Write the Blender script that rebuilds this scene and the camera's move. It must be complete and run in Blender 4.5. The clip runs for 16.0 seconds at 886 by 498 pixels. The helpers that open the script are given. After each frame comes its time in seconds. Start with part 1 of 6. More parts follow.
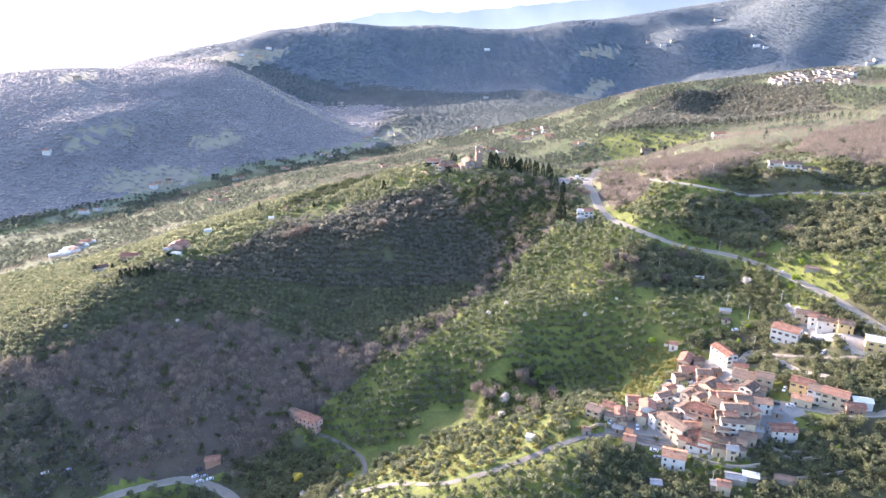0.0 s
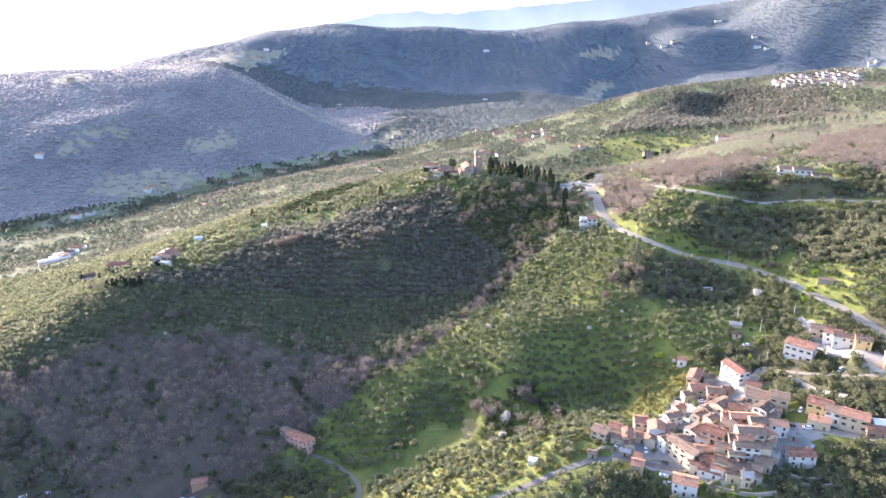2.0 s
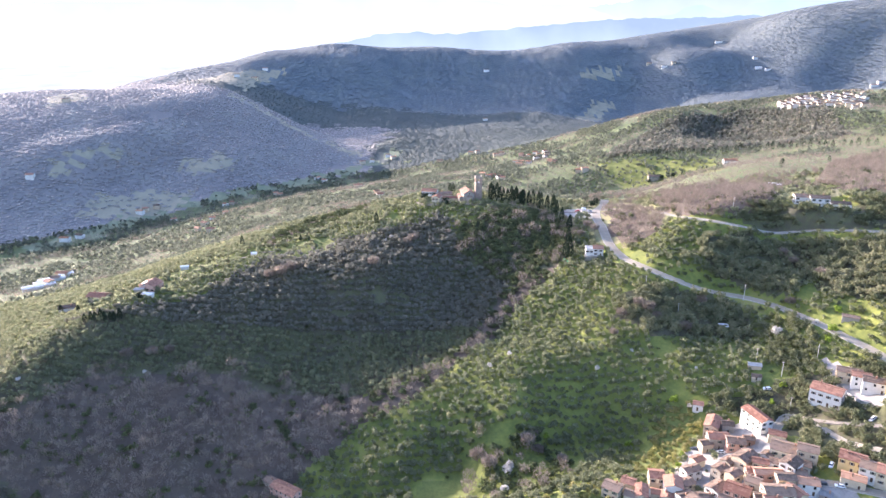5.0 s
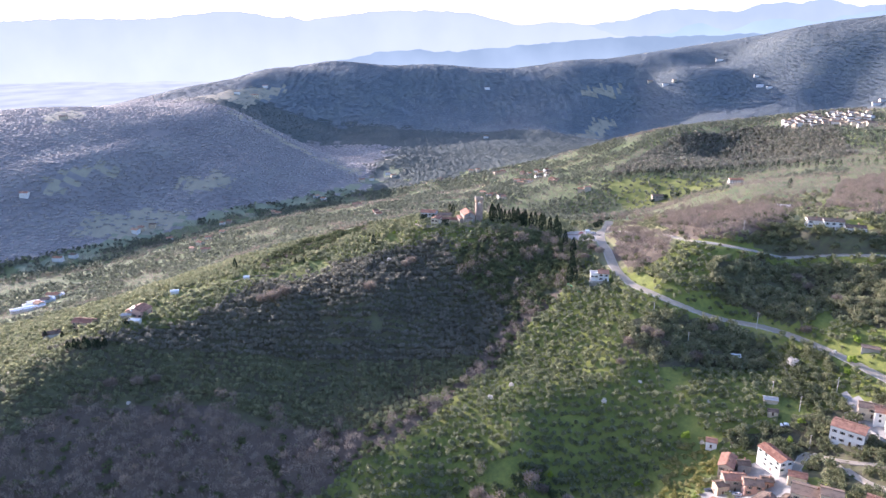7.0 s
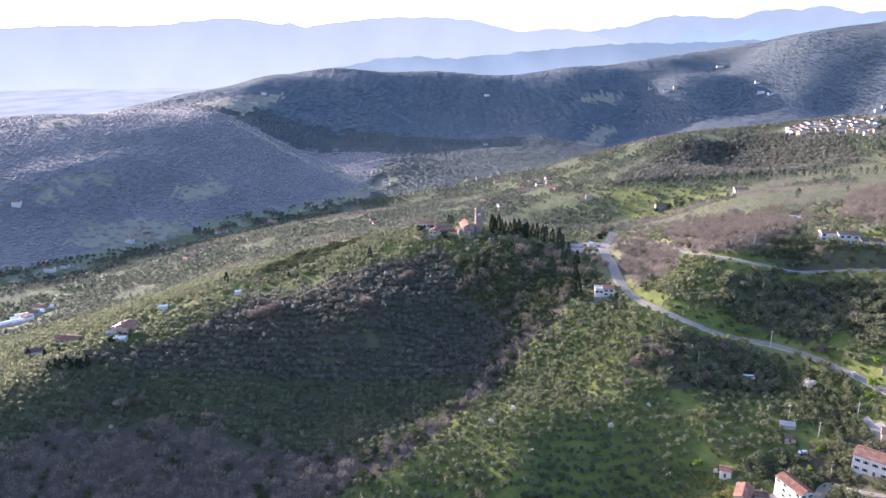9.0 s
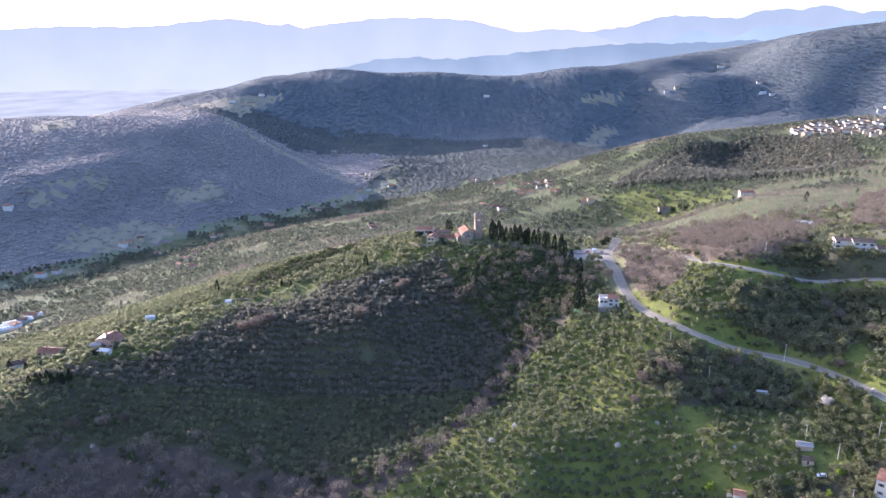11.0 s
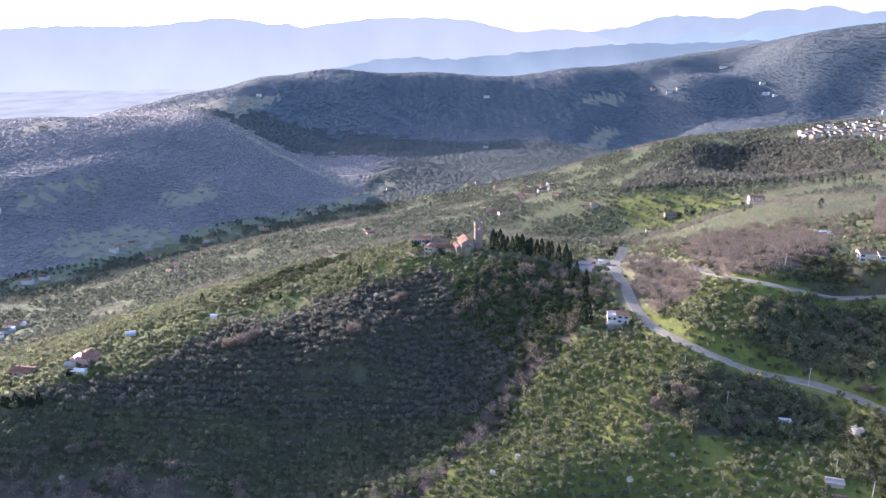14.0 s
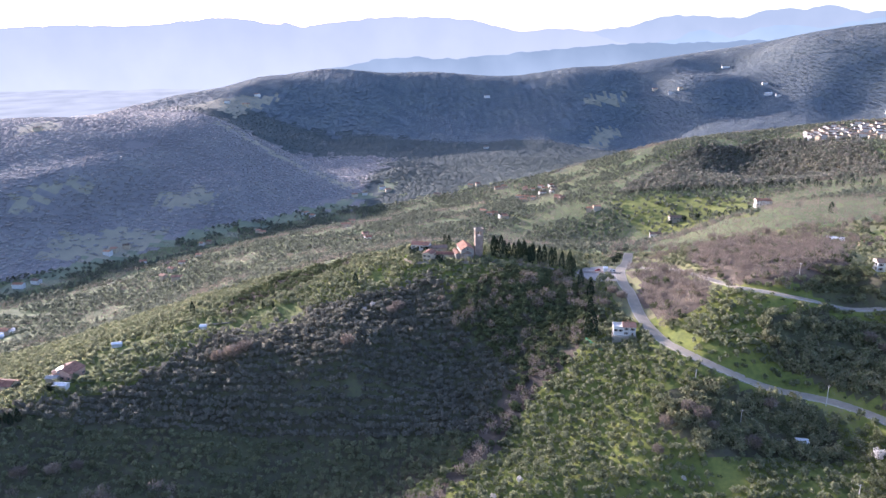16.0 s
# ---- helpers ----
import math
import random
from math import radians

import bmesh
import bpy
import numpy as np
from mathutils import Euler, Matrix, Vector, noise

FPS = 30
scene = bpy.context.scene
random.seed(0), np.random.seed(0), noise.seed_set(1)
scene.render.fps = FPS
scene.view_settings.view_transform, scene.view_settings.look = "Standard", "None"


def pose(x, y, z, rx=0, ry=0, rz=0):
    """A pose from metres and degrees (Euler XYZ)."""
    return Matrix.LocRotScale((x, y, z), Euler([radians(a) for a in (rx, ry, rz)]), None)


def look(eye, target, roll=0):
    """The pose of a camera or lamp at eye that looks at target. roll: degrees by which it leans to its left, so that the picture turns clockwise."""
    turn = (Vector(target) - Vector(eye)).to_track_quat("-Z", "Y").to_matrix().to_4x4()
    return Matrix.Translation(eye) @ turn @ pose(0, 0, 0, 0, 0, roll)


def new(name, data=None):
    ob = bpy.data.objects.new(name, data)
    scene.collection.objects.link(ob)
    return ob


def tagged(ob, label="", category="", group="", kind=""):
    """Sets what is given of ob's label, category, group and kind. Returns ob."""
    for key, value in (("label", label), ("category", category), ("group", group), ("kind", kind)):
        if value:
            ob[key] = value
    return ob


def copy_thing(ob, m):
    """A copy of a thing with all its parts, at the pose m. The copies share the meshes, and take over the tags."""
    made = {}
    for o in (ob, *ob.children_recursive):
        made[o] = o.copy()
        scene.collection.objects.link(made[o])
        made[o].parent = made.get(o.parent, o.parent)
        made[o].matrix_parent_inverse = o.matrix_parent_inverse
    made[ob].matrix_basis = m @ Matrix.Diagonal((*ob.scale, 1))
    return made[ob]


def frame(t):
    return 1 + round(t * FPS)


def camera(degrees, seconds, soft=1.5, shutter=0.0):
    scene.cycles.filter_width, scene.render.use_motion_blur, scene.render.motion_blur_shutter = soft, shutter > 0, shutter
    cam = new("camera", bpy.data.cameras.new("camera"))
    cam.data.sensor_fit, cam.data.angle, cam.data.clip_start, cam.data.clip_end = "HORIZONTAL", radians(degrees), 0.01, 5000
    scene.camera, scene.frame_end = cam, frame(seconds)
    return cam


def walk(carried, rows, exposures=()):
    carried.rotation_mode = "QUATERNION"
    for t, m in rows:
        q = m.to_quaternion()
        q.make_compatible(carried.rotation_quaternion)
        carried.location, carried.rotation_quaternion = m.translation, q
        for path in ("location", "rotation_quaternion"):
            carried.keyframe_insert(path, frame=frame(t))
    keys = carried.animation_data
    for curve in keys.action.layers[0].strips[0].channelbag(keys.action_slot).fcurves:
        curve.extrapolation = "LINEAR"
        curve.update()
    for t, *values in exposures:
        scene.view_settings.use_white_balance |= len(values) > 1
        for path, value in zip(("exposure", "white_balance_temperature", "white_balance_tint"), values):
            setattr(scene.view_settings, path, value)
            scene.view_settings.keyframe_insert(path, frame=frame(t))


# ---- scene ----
cam = camera(64.65, 16.0, soft=1.5)
# seconds, place, degrees turned left, degrees tilted down, lean
PATH = [
    (0.0, (-0.00, 0.00, 200.00), 0.048, 19.282, -0.084),
    (0.5, (0.21, 4.89, 199.89), 0.031, 19.279, -0.113),
    (1.0, (0.40, 9.82, 199.81), 0.020, 19.234, -0.117),
    (1.5, (0.55, 14.80, 199.75), -0.016, 19.229, -0.092),
    (2.0, (0.68, 19.79, 199.70), -0.020, 19.203, -0.081),
    (2.5, (0.86, 24.70, 199.64), -0.037, 19.196, -0.067),
    (3.0, (1.04, 29.64, 199.57), -0.063, 19.177, -0.065),
    (3.5, (1.20, 34.57, 199.51), -0.074, 19.190, -0.035),
    (6.0, (2.43, 59.59, 199.28), 0.002, 16.601, 0.092),
    (6.5, (2.71, 64.59, 199.20), 0.014, 16.477, 0.110),
    (7.0, (2.98, 69.64, 199.15), 0.027, 16.359, 0.102),
    (7.5, (3.23, 74.72, 199.10), 0.028, 16.125, 0.094),
    (8.0, (3.47, 79.84, 199.04), 0.031, 15.948, 0.113),
    (8.5, (3.66, 84.95, 198.95), 0.018, 15.854, 0.079),
    (9.0, (3.89, 90.06, 198.85), 0.015, 15.844, 0.065),
    (11.5, (5.42, 115.09, 198.52), 0.005, 15.790, -0.039),
    (12.0, (5.64, 120.13, 198.56), 0.008, 15.796, -0.045),
    (12.5, (5.85, 125.13, 198.59), 0.007, 15.802, -0.016),
    (13.0, (6.03, 130.11, 198.58), -0.012, 15.803, -0.033),
    (13.5, (6.22, 135.09, 198.58), -0.020, 15.807, -0.010),
    (14.0, (6.43, 140.07, 198.55), -0.007, 15.791, 0.023),
    (14.5, (6.69, 145.02, 198.54), -0.011, 15.794, -0.003),
    (15.0, (6.96, 149.91, 198.54), -0.009, 15.800, 0.034),
    (15.5, (7.22, 154.71, 198.54), -0.003, 15.811, 0.048),
    (16.0, (7.47, 159.47, 198.56), 0.019, 15.819, 0.049),
]
PATH = [(t, look(e, (e[0] - 100 * math.sin(radians(a)), e[1] + 100 * math.cos(radians(a)), e[2] - 100 * math.tan(radians(d))), r)) for t, e, a, d, r in PATH]
walk(cam, PATH, exposures=[(0.0, 2.48, 5800, 28), (3.7, 2.48, 5800, 28), (6.0, 2.15, 5600, 29), (8.0, 1.82, 5450, 31), (16.0, 1.74, 5450, 31)])

# ---- sky and sun ----
SUN_LEFT, SUN_UP = 47.0, 12.4
world = bpy.data.worlds.new("sky")
scene.world = world
world.use_nodes = True
sky = world.node_tree.nodes.new("ShaderNodeTexSky")
sky.sky_type, sky.sun_disc = "NISHITA", False
sky.sun_elevation, sky.sun_rotation = radians(SUN_UP), radians(-SUN_LEFT)
sky.air_density, sky.dust_density, sky.ozone_density, sky.altitude = 1.0, 2.5, 1.2, 300
world.node_tree.links.new(sky.outputs[0], world.node_tree.nodes["Background"].inputs[0])
world.node_tree.nodes["Background"].inputs[1].default_value = 0.15
sun = new("sun", bpy.data.lights.new("sun", "SUN"))
sun.data.energy, sun.data.angle, sun.data.color = 3.9, radians(0.6), (1.0, 0.86, 0.66)
to_sun = Vector((-math.sin(radians(SUN_LEFT)) * math.cos(radians(SUN_UP)), math.cos(radians(SUN_LEFT)) * math.cos(radians(SUN_UP)), math.sin(radians(SUN_UP))))
sun.matrix_world = look(to_sun * 1000, (0, 0, 0))


# ---- materials ----
def material(name, colours, scale=1.0, rough=0.9, bump=0.0, bump_scale=None, fine=6.0, metal=0.0, spread=(0.3, 0.7), jitter=0.0, island=0.0, depth=None):
    """A surface of up to four colours mixed by noise at two scales, with relief. scale: noise cells per metre."""
    m = bpy.data.materials.new(name)
    m.use_nodes = True
    n, l = m.node_tree.nodes, m.node_tree.links
    b = n["Principled BSDF"]
    b.inputs["Roughness"].default_value, b.inputs["Metallic"].default_value = rough, metal
    b.inputs["Specular IOR Level"].default_value = 0.25
    geo = n.new("ShaderNodeNewGeometry")
    big, small = n.new("ShaderNodeTexNoise"), n.new("ShaderNodeTexNoise")
    for tex, s in ((big, scale), (small, scale * fine)):
        tex.inputs["Scale"].default_value, tex.inputs["Detail"].default_value = s, 5
        l.new(geo.outputs["Position"], tex.inputs["Vector"])
    mix = n.new("ShaderNodeMath")
    mix.operation, mix.inputs[1].default_value = "MULTIPLY_ADD", 0.55
    l.new(big.outputs[0], mix.inputs[0])
    half = n.new("ShaderNodeMath")
    half.operation, half.inputs[1].default_value = "MULTIPLY", 0.45
    l.new(small.outputs[0], half.inputs[0])
    l.new(half.outputs[0], mix.inputs[2])
    last = mix.outputs[0]
    for amount, source in ((jitter, "object"), (island, "island")):
        if amount:
            r = n.new("ShaderNodeObjectInfo").outputs["Random"] if source == "object" else geo.outputs["Random Per Island"]
            add = n.new("ShaderNodeMath")
            add.operation = "MULTIPLY_ADD"
            add.inputs[1].default_value = amount
            l.new(r, add.inputs[0])
            off = n.new("ShaderNodeMath")
            off.operation, off.inputs[1].default_value = "ADD", -amount / 2
            l.new(last, off.inputs[0])
            l.new(off.outputs[0], add.inputs[2])
            last = add.outputs[0]
    ramp = n.new("ShaderNodeValToRGB")
    e = ramp.color_ramp.elements
    while len(e) < len(colours):
        e.new(0.5)
    for k, c in enumerate(colours):
        e[k].position = spread[0] + (spread[1] - spread[0]) * k / max(1, len(colours) - 1)
        e[k].color = (*c, 1)
    l.new(last, ramp.inputs[0])
    l.new(ramp.outputs[0], b.inputs["Base Color"])
    if bump:
        tex = n.new("ShaderNodeTexNoise")
        tex.inputs["Scale"].default_value, tex.inputs["Detail"].default_value = bump_scale or scale * fine, 6
        l.new(geo.outputs["Position"], tex.inputs["Vector"])
        bm_node = n.new("ShaderNodeBump")
        bm_node.inputs["Strength"].default_value, bm_node.inputs["Distance"].default_value = min(1.0, bump), depth or max(0.02, bump)
        l.new(tex.outputs[0], bm_node.inputs["Height"])
        l.new(bm_node.outputs[0], b.inputs["Normal"])
    return m


GRASS = material("grove_grass", [(0.08, 0.096, 0.03), (0.122, 0.144, 0.037), (0.165, 0.184, 0.043), (0.185, 0.172, 0.07)], 0.05, 0.95, 0.5, 0.8, 9)
MEADOW = material("spring_meadow", [(0.085, 0.10, 0.03), (0.125, 0.145, 0.038), (0.17, 0.185, 0.055)], 0.08, 0.95, 0.4, 1.2, 9)
LITTER = material("woodland_floor", [(0.076, 0.058, 0.046), (0.10, 0.081, 0.063), (0.12, 0.10, 0.068)], 0.06, 0.97, 0.6, 0.7, 8)
DRY = material("dry_grass", [(0.13, 0.125, 0.06), (0.19, 0.175, 0.095), (0.19, 0.20, 0.085), (0.26, 0.23, 0.15)], 0.05, 0.95, 0.4, 0.9, 8)
HILLSIDE = material("hillside_groves", [(0.075, 0.09, 0.05), (0.095, 0.118, 0.055), (0.12, 0.15, 0.06), (0.15, 0.155, 0.085)], 0.02, 0.97, 0.6, 0.14, 7)
# Far hills and plain: distance haze is painted into these pale, bluish base colours.
WOODS = material("haze_paled_woods_of_the_west_hill", [(0.165, 0.157, 0.152), (0.185, 0.176, 0.168), (0.205, 0.195, 0.183), (0.225, 0.218, 0.192)], 0.012, 1.0, 0.4, 0.11, 11, depth=1.0, spread=(0.38, 0.62))
FAR_WOODS = material("haze_blued_woods_and_terraces", [(0.10, 0.124, 0.137), (0.12, 0.144, 0.153), (0.138, 0.161, 0.162), (0.158, 0.178, 0.166)], 0.012, 1.0, 0.15, 0.05, 8, depth=1.0, spread=(0.34, 0.66))
PLAIN = material("haze_paled_plain_fields", [(0.19, 0.205, 0.21), (0.22, 0.23, 0.235), (0.25, 0.255, 0.255)], 0.006, 1.0, 0, None, 5)
FIELDS = material("valley_fields", [(0.12, 0.14, 0.09), (0.15, 0.175, 0.11), (0.18, 0.205, 0.125), (0.21, 0.20, 0.16)], 0.014, 0.97, 0.3, 0.2, 5)
# Grove earth darkened in colour to imitate shade on slopes and under stands.
SHADE_EARTH = material("shade_toned_grove_earth", [(0.070, 0.063, 0.045), (0.086, 0.08, 0.05), (0.098, 0.101, 0.05), (0.12, 0.12, 0.06)], 0.05, 0.97, 0.5, 0.8, 8)
PALE_TERRACE = material("pale_grass_of_far_terraces", [(0.225, 0.215, 0.16), (0.27, 0.25, 0.18), (0.315, 0.29, 0.195)], 0.03, 1.0, 0.1, 0.1, 6)
# Darkened in colour to offset the sunlight on the flat valley floor.
VALLEY_FLOOR = material("dark_valley_floor_woods", [(0.055, 0.07, 0.067), (0.067, 0.084, 0.079), (0.079, 0.097, 0.088), (0.09, 0.108, 0.092)], 0.02, 0.97, 0.4, 0.14, 7)
PAVING = material("village_paving", [(0.20, 0.19, 0.175), (0.28, 0.265, 0.24), (0.34, 0.32, 0.29)], 0.3, 0.92, 0.04, 3, 7)

# ---- land ----
# The crests, spurs, slopes and valley lines of the land, west to east or downhill, their points fitted to the camera's
# view.
LAND = dict(
    church_hill_crest=[(-283, 515, -12), (-239, 500, 7), (-220, 538, 9), (-203, 584, 12), (-170, 622, 16), (-98, 610, 24), (-55, 642, 33), (-19, 655, 43), (26, 652, 49), (60, 660, 47), (94, 655, 43), (141, 664, 40)],
    church_hill_side=[(-194, 494, -2), (-137, 531, 8), (-104, 513, -2), (-87, 538, 12), (-119, 488, -8), (-49, 553, 21), (-19, 610, 28), (51, 612, 42), (53, 577, 23), (30, 554, 6), (-1, 512, -4), (-63, 480, -18)],
    wooded_slope=[(-271, 434, -13), (-204, 396, -34), (-157, 358, -48), (-230, 450, -14)],
    stream=[(2, 469, -10), (-25, 440, -15), (-66, 402, -33), (-93, 374, -42), (-108, 353, -54), (-141, 345, -61), (-180, 300, -72)],
    grove_slope=[(19, 459, -4), (74, 444, 3), (38, 399, -10), (95, 433, 2), (111, 461, 14), (81, 482, 6), (156, 458, 17), (180, 458, 15), (144, 411, 5), (171, 419, 13), (204, 436, 20), (179, 403, 9)],
    meadow_gully=[(131, 396, -8), (105, 385, -20), (62, 388, -25), (20, 391, -27), (-28, 383, -33), (-26, 343, -46), (-58, 343, -51)],
    village_spur=[(18, 290, -17), (45, 314, -15), (76, 331, -9), (111, 296, -15), (145, 305, 0), (168, 382, -2), (167, 294, -4), (196, 291, 2), (194, 320, 9), (204, 371, 12), (231, 377, 21), (-28, 300, -34), (-52, 304, -43), (-15, 318, -36)],
    road_bend=[(261, 419, 40), (237, 426, 30), (198, 477, 30), (170, 486, 33), (137, 499, 35), (117, 548, 33), (94, 545, 30)],
    upper_slope=[(230, 468, 38), (255, 486, 46), (232, 512, 47), (196, 505, 46), (142, 581, 45), (170, 591, 55), (205, 543, 69), (272, 537, 74), (297, 542, 77)],
    upper_ridge=[(278, 597, 72), (336, 638, 70), (294, 851, 34), (370, 940, 28), (449, 894, 50), (293, 1085, 14), (264, 882, 6), (255, 983, -18), (420, 760, 62)],
    valley=[(-539, 1058, -106), (-482, 1193, -103), (-366, 1055, -79), (-314, 1334, -92), (-237, 1434, -92), (-127, 1135, -44), (78, 1140, -32), (171, 1325, -30), (-120, 1586, -78), (-300, 800, -52), (-97, 1680, -50), (90, 1720, -50)],
    west_hill=[(-836, 1500, 40), (-841, 1650, 58), (-726, 1760, 53), (-644, 1790, 48), (-553, 1850, 50), (-431, 1800, 4), (-339, 1740, -35), (-235, 1660, -62), (-162, 1580, -79), (-431, 1380, -56), (-685, 1263, -29), (-770, 1542, 42)],
    west_hollow=[(-722, 1960, 17), (-603, 2060, 9), (-469, 2010, -45), (-355, 1930, -78), (-247, 1840, -82), (-161, 1760, -82)],
    big_hill=[(-878, 2150, 8), (-796, 2250, 28), (-664, 2400, 58), (-600, 2600, 90), (-508, 2750, 118), (-404, 2950, 130), (-181, 3000, 110), (-3, 2950, 112), (212, 2950, 92), (330, 3300, 70), (560, 3150, 135), (769, 3250, 135), (1008, 3300, 160)],
    big_hill_face=[(-622, 2300, 35), (-511, 2350, 4), (-388, 2200, -48), (-269, 1960, -75), (-141, 1725, -75), (26, 1770, -75), (326, 2000, -70), (600, 1900, -50), (900, 1950, -20), (1250, 2000, 15), (-240, 2600, 40), (-128, 2000, -81), (-151, 2350, -59), (-169, 2650, 9), (209, 2300, -53), (239, 2650, 9), (396, 2350, -77), (436, 2600, -27), (473, 2850, 58), (604, 2450, -89), (655, 2670, -43), (704, 2900, 56), (885, 2450, -42), (952, 2650, 9), (1017, 2850, 79), (30, 2200, -75), (35, 2650, -11)],
    east_hills=[(1194, 2736, 39), (1190, 2500, -18), (1352, 2880, 121), (1433, 3080, 228), (1484, 2550, 16), (1576, 2740, 125), (1661, 2920, 247), (1174, 3100, 117), (1278, 3466, 205), (1502, 3300, 250), (1784, 3100, 300), (1350, 3250, 200)],
    village_ridge=[(339, 1700, -42), (472, 1278, 28), (444, 1319, 46), (610, 1303, 66), (800, 1250, 95), (900, 1000, 110)],
    third_ridge=[(-703, 4200, -20), (-512, 4200, 0), (-259, 4200, 20), (56, 4200, 30), (370, 4200, 40), (682, 4200, 60), (1056, 4200, 100), (1463, 4200, 150), (300, 3700, 20), (-300, 3700, 20)],
    plain=[(-1500, 2400, -40), (-1800, 3200, -40), (-1300, 3400, -40), (-1200, 4300, -40), (-2300, 4500, -40), (-900, 3700, -30), (-1000, 2900, 0)],
    outer_rim=[(0, 150, -55), (-200, 0, -100), (250, 0, -20), (-600, 300, -100), (450, 250, 60), (600, 600, 100), (-900, 900, -100), (0, -300, -60), (2400, 3800, 340), (2200, 2500, 320), (-1500, 1500, 0), (1300, 1500, 110)],
)
KNOTS = np.array([p for line in LAND.values() for p in line], float)


def spline_kernel(d2):
    return 0.5 * d2 * np.log(d2 + 1e-9)


def fit_land(stiff):
    q = KNOTS[:, :2] / 500.0
    n = len(q)
    k = spline_kernel(((q[:, None] - q[None]) ** 2).sum(-1))
    a = np.zeros((n + 3, n + 3))
    a[:n, :n] = k + stiff * np.eye(n)
    a[:n, n:] = np.column_stack([np.ones(n), q])
    a[n:, :n] = a[:n, n:].T
    return np.linalg.solve(a, np.concatenate([KNOTS[:, 2], np.zeros(3)])), q


WEIGHTS, CENTRES = fit_land(4e-4)


def wave_noise(x, y, length, seed):
    """Soft, non-repeating swell of about one unit, its bumps some length metres apart."""
    rng = np.random.RandomState(seed)
    total = np.zeros_like(x)
    for k in range(9):
        a, f, p = rng.uniform(0, 2 * np.pi), rng.uniform(0.7, 1.6) * 2 * np.pi / length, rng.uniform(0, 6.3)
        total += np.sin((x * np.cos(a) + y * np.sin(a)) * f + p + 1.3 * np.sin((y * np.cos(a) - x * np.sin(a)) * f * 0.6 + p))
    return total / 3.0


# spurs (up) and gullies (down) on the flanks of the hills: metres of relief at mid-length, half width, line downhill
SPURS = [
    (16, 110, [(-325, 2860), (-230, 2500), (-150, 2150)]),
    (26, 120, [(560, 3050), (540, 2700), (430, 2400)]),
    (14, 110, [(1050, 3150), (900, 2800), (760, 2500)]),
    (12, 120, [(1550, 3000), (1330, 2750), (1150, 2450)]),
    (-24, 120, [(240, 2900), (190, 2500), (150, 2150)]),
    (-12, 90, [(830, 3100), (720, 2750), (620, 2450)]),
    (-8, 90, [(1280, 3050), (1130, 2750), (960, 2450)]),
    (-16, 90, [(-480, 2600), (-330, 2350), (-250, 2080)]),
    (16, 60, [(-730, 1190), (-674, 1290), (-600, 1385), (-560, 1500)]),
    (-12, 60, [(-600, 1240), (-530, 1330), (-500, 1440)]),
    (10, 60, [(-470, 1330), (-400, 1420), (-380, 1560)]),
    (12, 60, [(560, 1230), (640, 1100), (700, 1020)]),
    (-12, 55, [(420, 1250), (480, 1150), (560, 1060)]),
]


def spur_relief(x, y):
    total = np.zeros_like(x)
    for height, wide, points in SPURS:
        p = np.array(points, float)
        run = np.concatenate([[0], np.cumsum(np.hypot(*np.diff(p, axis=0).T))])
        best, where = np.full(x.shape, 1e12), np.zeros(x.shape)
        for k in range(len(p) - 1):
            d = p[k + 1] - p[k]
            u = np.clip(((x - p[k, 0]) * d[0] + (y - p[k, 1]) * d[1]) / (d @ d), 0, 1)
            far2 = (x - p[k, 0] - u * d[0]) ** 2 + (y - p[k, 1] - u * d[1]) ** 2
            nearer = far2 < best
            best, where = np.where(nearer, far2, best), np.where(nearer, (run[k] + u * (run[k + 1] - run[k])) / run[-1], where)
        total += height * np.sin(np.pi * where) ** 0.8 * np.exp(-best / wide ** 2)
    return total


def land(x, y):
    """The height of the ground at x, y (arrays or numbers)."""
    x, y = np.atleast_1d(np.asarray(x, float)), np.atleast_1d(np.asarray(y, float))
    z = np.empty(x.shape)
    fx, fy, fz = x.ravel(), y.ravel(), z.ravel()
    for s in range(0, fx.size, 20000):
        q = np.column_stack([fx[s:s + 20000], fy[s:s + 20000]]) / 500.0
        k = spline_kernel(((q[:, None] - CENTRES[None]) ** 2).sum(-1))
        fz[s:s + 20000] = k @ WEIGHTS[:-3] + WEIGHTS[-3] + q @ WEIGHTS[-2:]
    z = fz.reshape(x.shape)
    far = np.clip((y - 1250) / 700, 0, 1)
    z = z + spur_relief(x, y) + wave_noise(x, y, 45, 3) * 0.7 + far * (wave_noise(x, y, 420, 5) * 4 + wave_noise(x, y, 150, 8) * 0.8)
    return z


def ground_z(x, y):
    return float(land(x, y)[0])


def inside(x, y, loop):
    """Whether the points x, y (arrays) lie within a loop of corners."""
    hit = np.zeros(np.shape(x), bool)
    for (ax, ay), (bx, by) in zip(loop, loop[1:] + loop[:1]):
        cross = (ay > y) != (by > y)
        hit ^= cross & (x < (bx - ax) * (y - ay) / ((by - ay) or 1e-9) + ax)
    return hit


def mesh_of(name, verts, faces, materials, slots=None, smooth=False):
    me = bpy.data.meshes.new(name)
    me.from_pydata(verts if isinstance(verts, list) else verts.tolist(), [], faces if isinstance(faces, list) else faces.tolist())
    for m in materials:
        me.materials.append(m)
    if slots is not None:
        me.polygons.foreach_set("material_index", np.asarray(slots, np.int32))
    if smooth:
        me.polygons.foreach_set("use_smooth", np.ones(len(me.polygons), bool))
    me.update()
    return me


